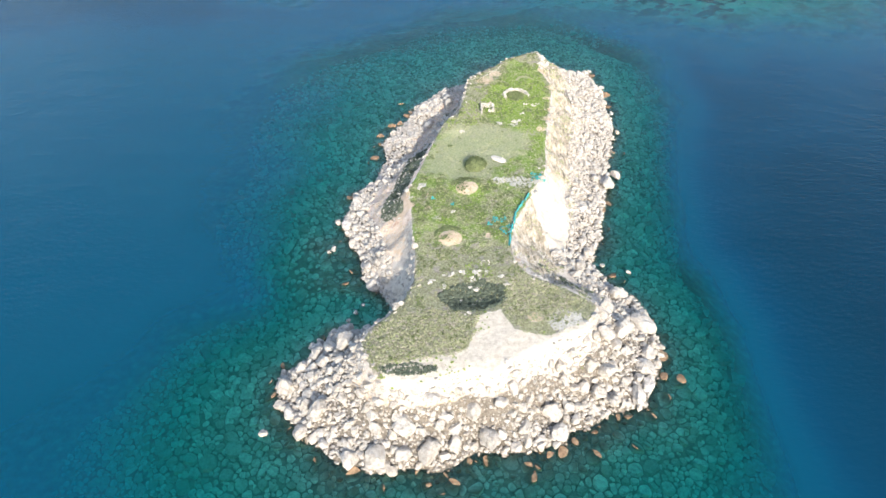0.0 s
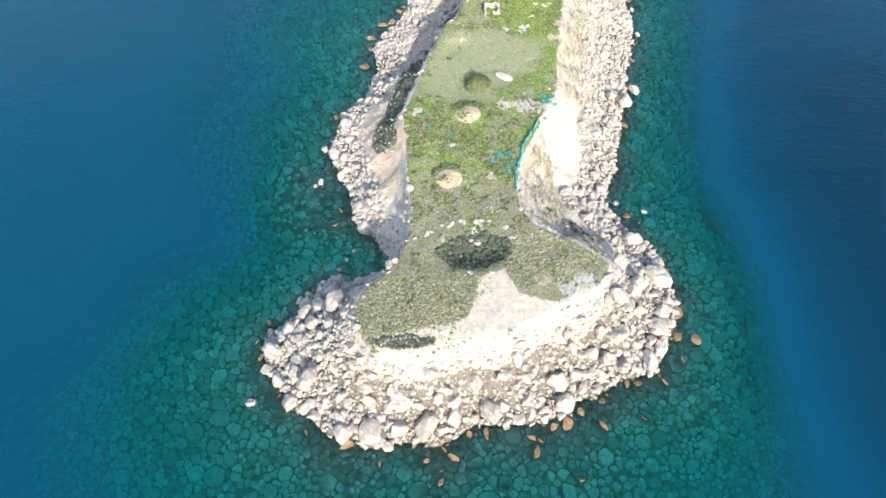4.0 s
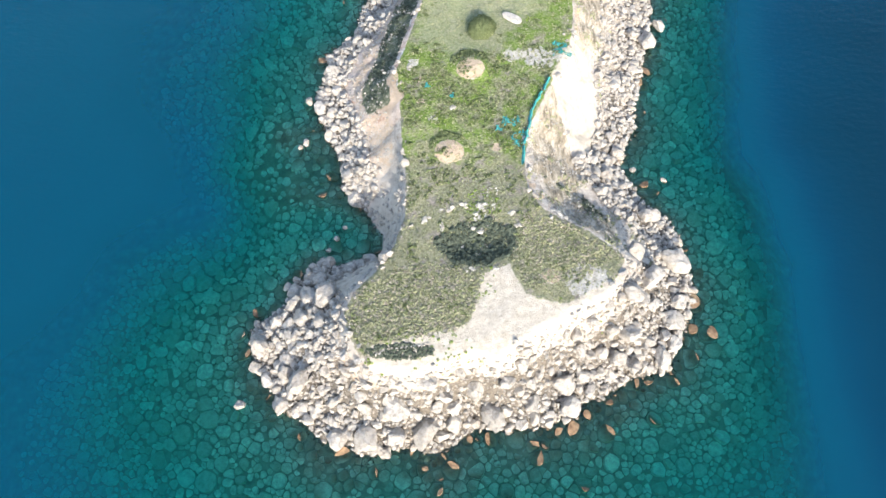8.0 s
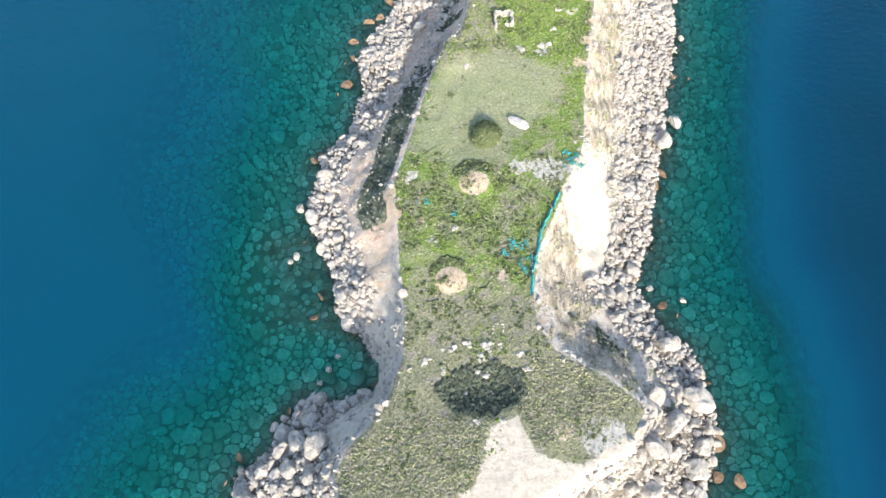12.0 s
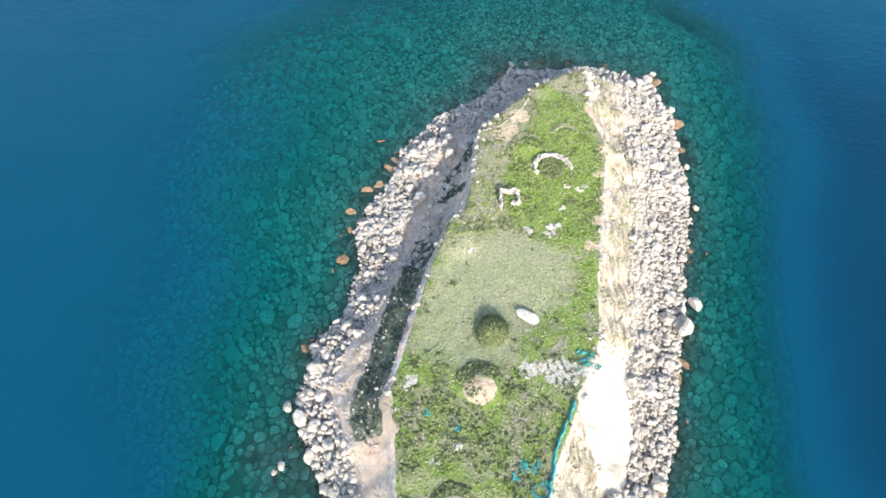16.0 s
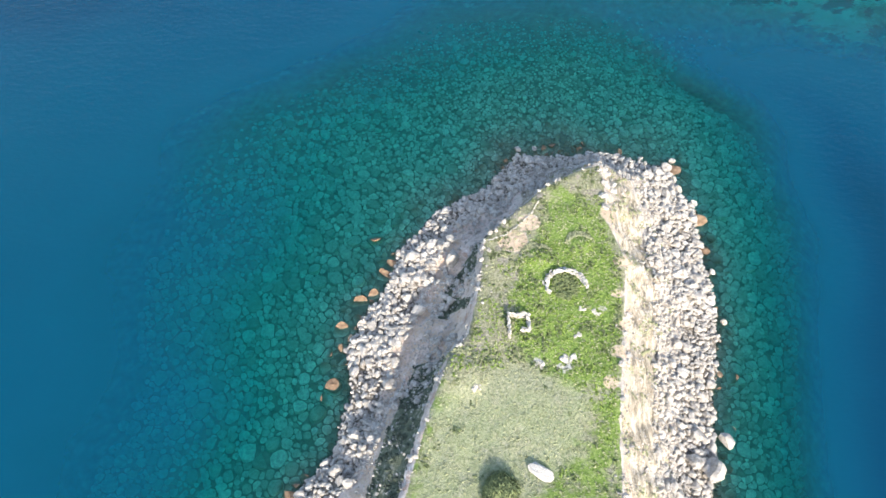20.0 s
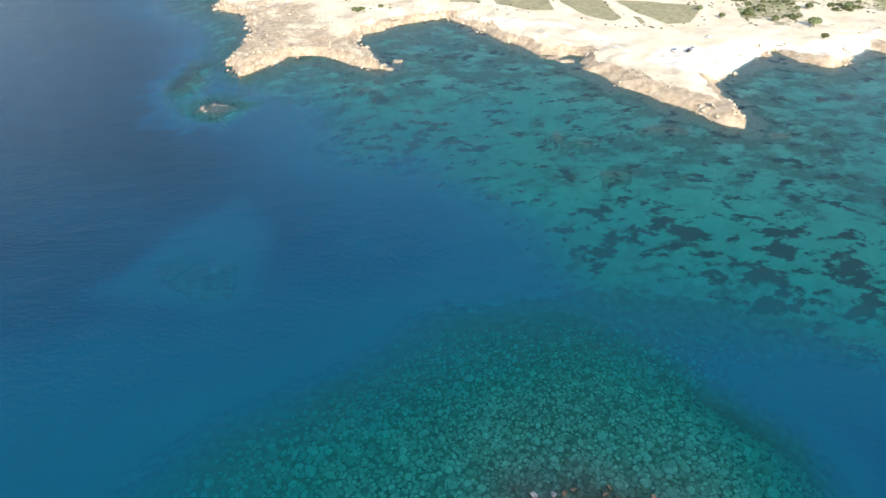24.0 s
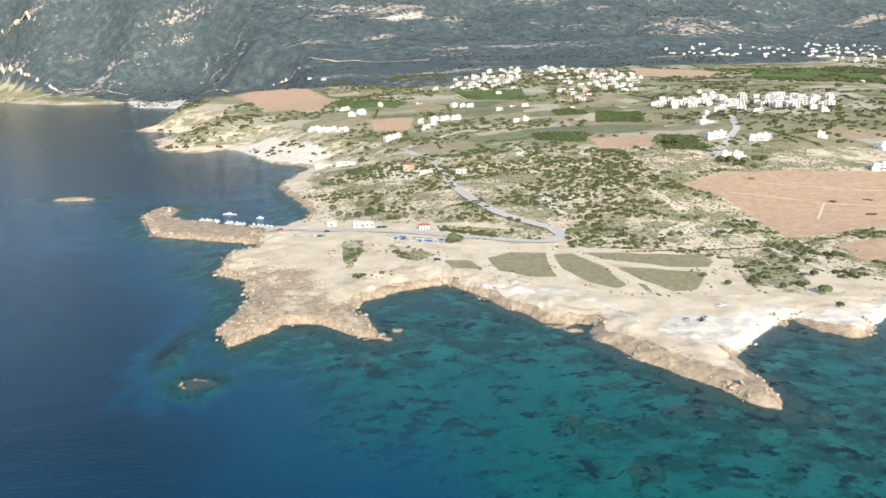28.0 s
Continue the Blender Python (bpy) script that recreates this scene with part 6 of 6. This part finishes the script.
far_plan = np.array(FAR_TOWN, float)
x, y = RNG.uniform(far_plan[:, 0].min(), far_plan[:, 0].max(), 900), RNG.uniform(far_plan[:, 1].min(), far_plan[:, 1].max(), 900)
k = inside(FAR_TOWN, x, y) > 0
x, y = x[k][:110], y[k][:110]
for mat, part_of, label in ((M_WHITE, slice(0, 70), "white houses scattered over the far hillside"), (M_CREAM, slice(70, 110), "cream houses scattered over the far hillside")):
    scatter("far_houses", [plain_house(11, 9, 6), plain_house(15, 10, 4), plain_house(9, 9, 6)], np.stack([x, y, ground_z(x, y)[0]], 1)[part_of], np.ones(len(x))[part_of], mat, label, "houses", 0.0)
spots = list(HOUSES)
for poly, count, _ in TOWNS:
    gardens(poly, count * 7)
for poly, count, kinds in TOWNS:
    a = np.array(poly, float)
    x, y = RNG.uniform(a[:, 0].min(), a[:, 0].max(), 1500), RNG.uniform(a[:, 1].min(), a[:, 1].max(), 1500)
    k = inside(poly, x, y) > 0
    x, y = x[k], y[k]
    got = spaced(x, y, np.full(len(x), 10.0) + RNG.uniform(0, 2, len(x)), 0.8)[:count]
    spots += [(x[i], y[i], int(RNG.choice(kinds))) for i in got]
used = set()
for hx, hy, kind in spots:
    m = pose(hx, hy, height_at(hx, hy), 0, 0, RNG.choice((-25, -10, 5, 20, 70)) + RNG.normal() * 6)
    if kind in used:
        copy_thing(KINDS[kind], m)
    else:
        KINDS[kind].matrix_world = m
        used.add(kind)

# the ochre chapel, the kiosk with its red roof, and the cafe's long roofs
chapel = tagged(thing("chapel", -30, 937, None, -20), "ochre stone chapel on a pale terrace", "chapel")
part("wall", box_mesh("wall", (9, 13, 8), M_OCHRE, 0.1, (0, 0, 2.5)), chapel)
part("roof", wedge("roof", 9, 13, 2.2, M_TILE, 0.2), chapel, pose(0, 0, 6.7))
part("apse", box_mesh("apse", (4, 3, 6), M_OCHRE, 0.6, (0, 0, 1.5)), chapel, pose(0, 7.5, 0))
part("door", DOOR, chapel, pose(0, -6.55, 1.1))
for sx in (-2.8, 2.8):
    win = part("window", WINDOW, chapel, pose(sx, -6.52, 3.4))
    part("pane", PANE, win, pose(0, -0.04, 0))
kiosk = tagged(thing("kiosk", -9, 692, None, 5), "white kiosk with a red roof and blue doors", "kiosk")
part("wall", box_mesh("wall", (8, 5, 4), M_WHITE, 0.05, (0, 0, 1.2)), kiosk)
part("roof", wedge("roof", 8, 5, 1.3, M_TILE), kiosk, pose(0, 0, 3.3))
M_BLUE = mat_plain("blue_paint", (0.06, 0.24, 0.55), 0.5)
for sx in (-2.4, 0, 2.4):
    part("door", box_mesh("door", (1.3, 0.15, 2.1), M_BLUE, 0.02), kiosk, pose(sx, -2.55, 1.05))
for cx, cy, cw, cd, turn, label in ((-114, 1041, 26, 10, -12, "long white cafe with a flat roof"), (-146, 1064, 24, 8, -12, "white sun shelter over the beach"), (-58, 706, 16, 6, 4, "low white harbour building"),
                                    (-84, 712, 7, 6, 0, "small white harbour shed"), (-10, 905, 14, 6, 8, "low white building by the road"), (28, 900, 12, 7, 5, "white house by the road bend")):
    b = tagged(thing("building", cx, cy, None, turn), label, "building")
    part("wall", box_mesh("wall", (cw, cd, 5), M_WHITE, 0.05, (0, 0, 0.6)), b)
    part("roof", parapet_roof(cw + 0.6, cd + 0.6, M_ROOF), b, pose(0, 0, 3.1))
    part("door", DOOR, b, pose(0, -cd / 2 - 0.05, 1.1))
    for k in range(int(cw // 4)):
        win = part("window", WINDOW, b, pose(-cw / 2 + 2 + 4 * k + 0.9, -cd / 2 - 0.03, 1.8))
        part("pane", PANE, win, pose(0, -0.04, 0))

# ---- cars ----
def extrude_profile(name, outline, width, mat, taper=1.0):
    """A side outline (x, z) given a width; taper narrows its upper half."""
    n, top = len(outline), max(z for _, z in outline)
    vs = [(x, s * width / 2 * (1 - (1 - taper) * z / top), z) for s in (-1, 1) for x, z in outline]
    me = bpy.data.meshes.new(name)
    me.from_pydata(vs, [], [tuple(range(n))[::-1], tuple(range(n, 2 * n))] + [(k, (k + 1) % n, n + (k + 1) % n, n + k) for k in range(n)])
    me.materials.append(mat)
    return me


def wheel_mesh(r, w, mat):
    bm = bmesh.new()
    bmesh.ops.create_cone(bm, cap_ends=True, segments=14, radius1=r, radius2=r, depth=w, matrix=Matrix.Rotation(math.pi / 2, 4, "X"))
    me = bpy.data.meshes.new("wheel")
    bm.to_mesh(me)
    bm.free()
    me.materials.append(mat)
    return me


M_RUBBER = mat_plain("tyre_rubber", (0.03, 0.03, 0.03))
WHEEL = wheel_mesh(0.33, 0.22, M_RUBBER)
PAINTS = {"white": (0.75, 0.75, 0.74), "silver": (0.45, 0.47, 0.5), "blue": (0.05, 0.2, 0.5), "black": (0.03, 0.03, 0.035), "red": (0.4, 0.04, 0.03)}


def car(color):
    paint = mat_plain(color + "_car_paint", PAINTS[color], 0.25, 0.05, 2.0)
    c = tagged(thing("car", 0, 0, 0), color + " car parked on pale ground", "car", "parked cars")
    part("body", extrude_profile("body", [(-2.1, 0.35), (2.1, 0.35), (2.15, 0.7), (1.9, 0.85), (0.9, 0.98), (-1.95, 1.0), (-2.15, 0.75)], 1.75, paint, 0.94), c)
    cabin = part("cabin", extrude_profile("cabin", [(-1.75, 0.95), (0.95, 0.95), (0.3, 1.45), (-1.35, 1.45)], 1.6, M_GLASS, 0.82), c)
    part("roof", box_mesh("roof", (1.5, 1.28, 0.05), paint, 0.02), cabin, pose(-0.52, 0, 1.46))
    for sx in (-1.3, 1.3):
        for sy in (-0.8, 0.8):
            part("wheel", WHEEL, c, pose(sx, sy, 0.33))
    return c


CARS = {k: car(k) for k in PAINTS}
lot = []
for (ax, ay), (bx, by), n in (((-36, 668), (4, 655), 17), ((-32, 661), (4, 649), 15), ((-14, 654), (3, 646), 7)):
    lot += [(ax + (bx - ax) * k / (n - 1), ay + (by - ay) * k / (n - 1), 74 + RNG.normal() * 3, ("white", "blue", "silver", "white", "white")[int(RNG.integers(5))]) for k in range(n) if RNG.uniform() < 0.9]
lot += [(1, 604, 10, "black"), (-106, 676, 20, "silver"), (-85, 690, 5, "black"), (-88, 674, 10, "black"), (-92, 676, 15, "white"), (-84, 673, 100, "silver"), (124, 489, 60, "silver"), (131, 488, 55, "black"), (134, 491, 50, "silver"),
        (149, 509, 10, "white"), (138, 654, 30, "black"), (-81, 931, 20, "black"), (-74, 926, 15, "black"), (-67, 912, 30, "silver"), (-60, 918, 20, "black"), (-45, 700, 5, "black"), (-41, 700, 5, "black"), (-5, 915, 30, "silver"), (3, 905, 80, "black")]
used = set()
for cx, cy, turn, color in lot:
    m = pose(cx, cy, height_at(cx, cy) + 0.05, 0, 0, turn)
    if color in used:
        copy_thing(CARS[color], m)
    else:
        CARS[color].matrix_world = m
        used.add(color)
CARS["red"].matrix_world = pose(-122, 694, height_at(-122, 694) + 0.05, 0, 0, 10)

# ---- harbour ----
M_HULL = mat_plain("white_hull", (0.80, 0.80, 0.78), 0.3, 0.05, 2.0)
M_DECK = mat_plain("pale_deck", (0.55, 0.47, 0.36), 0.7, 0.2)


def boat(length, beam, label, mast=True):
    b = tagged(thing("boat", 0, 0, 0), label, "boat", "boats in the harbour")
    st, ring = np.linspace(-0.5, 0.5, 9), []
    for s in st:
        w = beam / 2 * (1 - max(0, (s - 0.02) / 0.48) ** 2.2) * (0.9 if s < -0.45 else 1)
        sheer = 0.9 + 0.5 * max(0, s) ** 1.5
        for px, pz in ((-1, sheer), (-0.85, 0.2), (0, -0.35), (0.85, 0.2), (1, sheer)):
            ring.append((s * length, px * max(w, 0.03), pz))
    me = bpy.data.meshes.new("hull")
    f = [(5 * i + j, 5 * i + j + 1, 5 * i + j + 6, 5 * i + j + 5) for i in range(8) for j in range(4)]
    me.from_pydata(ring, [], f + [(0, 1, 2, 3, 4), (44, 43, 42, 41, 40)])
    me.materials.append(M_HULL)
    part("hull", me, b)
    deck = bpy.data.meshes.new("deck")
    deck.from_pydata([(x, y * 0.94, 0.78 + 0.4 * max(0, x / length) ** 1.5) for i, (x, y, z) in enumerate(ring) if i % 5 in (0, 4)], [], [(2 * i, 2 * i + 1, 2 * i + 3, 2 * i + 2) for i in range(8)])
    deck.materials.append(M_DECK)
    part("deck", deck, b)
    cabin = part("cabin", box_mesh("cabin", (length * 0.32, beam * 0.62, 1.3), M_HULL, 0.15, (length * 0.02, 0, 1.4)), b)
    part("windscreen", box_mesh("windscreen", (0.1, beam * 0.55, 0.5), M_GLASS, 0.02, (length * 0.19, 0, 1.7)), cabin)
    if mast:
        part("mast", box_mesh("mast", (0.08, 0.08, 2.0), M_HULL, 0.02, (0, 0, 2.9)), b)
    return b


small, yacht = boat(6.2, 2.3, "small white fishing boat moored at the pier"), boat(13.0, 4.0, "white motor yacht anchored in the bay")
yacht.matrix_world = pose(-188, 781, 0, 0, 0, 172)
BERTHS = [(-205 + 4.3 * k + RNG.normal() * 0.4, 757 - 2.0 * k + RNG.normal() * 0.5, 64 + RNG.normal() * 8) for k in range(17) if k not in (5, 11)]
for k, (bx, by, turn) in enumerate(BERTHS):
    m = pose(bx, by, 0, 0, 0, turn)
    if k:
        copy_thing(small, m)
    else:
        small.matrix_world = m
copy_thing(small, pose(-156, 764, 0, 0, 0, 5))
beacon = tagged(thing("beacon", -245, 788), "small white harbour beacon at the pier's end", "beacon")
bm = bmesh.new()
bmesh.ops.create_cone(bm, cap_ends=True, segments=12, radius1=0.9, radius2=0.6, depth=3.6, matrix=Matrix.Translation((0, 0, 1.6)))
me = bpy.data.meshes.new("tower")
bm.to_mesh(me), bm.free()
me.materials.append(M_WHITE)
part("tower", me, beacon)
part("lantern", box_mesh("lantern", (0.5, 0.5, 0.7), M_GLASS, 0.08, (0, 0, 3.8)), beacon)

# rock armour along the pier and rocks on the shore ledges
x, y, g = sample(40000, -275, 240, 395, 830)
edge = np.maximum(g[4], g[5])
ok = (edge > -2.5) & (edge < 6) & ((g[5] > -3) | (fbm(x, y, 22, 3, 171) > 0.0))
x, y, zz = x[ok], y[ok], np.maximum(g[0][ok], -0.3)
M_ARMOUR = mat_rock("shore_stone", (0.24, 0.19, 0.14), (0.58, 0.49, 0.38))
scatter("shore_stones", TINY, np.stack([x, y, zz + 0.2], 1), RNG.uniform(0, 1, len(x)) ** 3 * 1.6 + 0.35, M_ARMOUR, "brown limestone blocks along the mainland shore", "rocks")
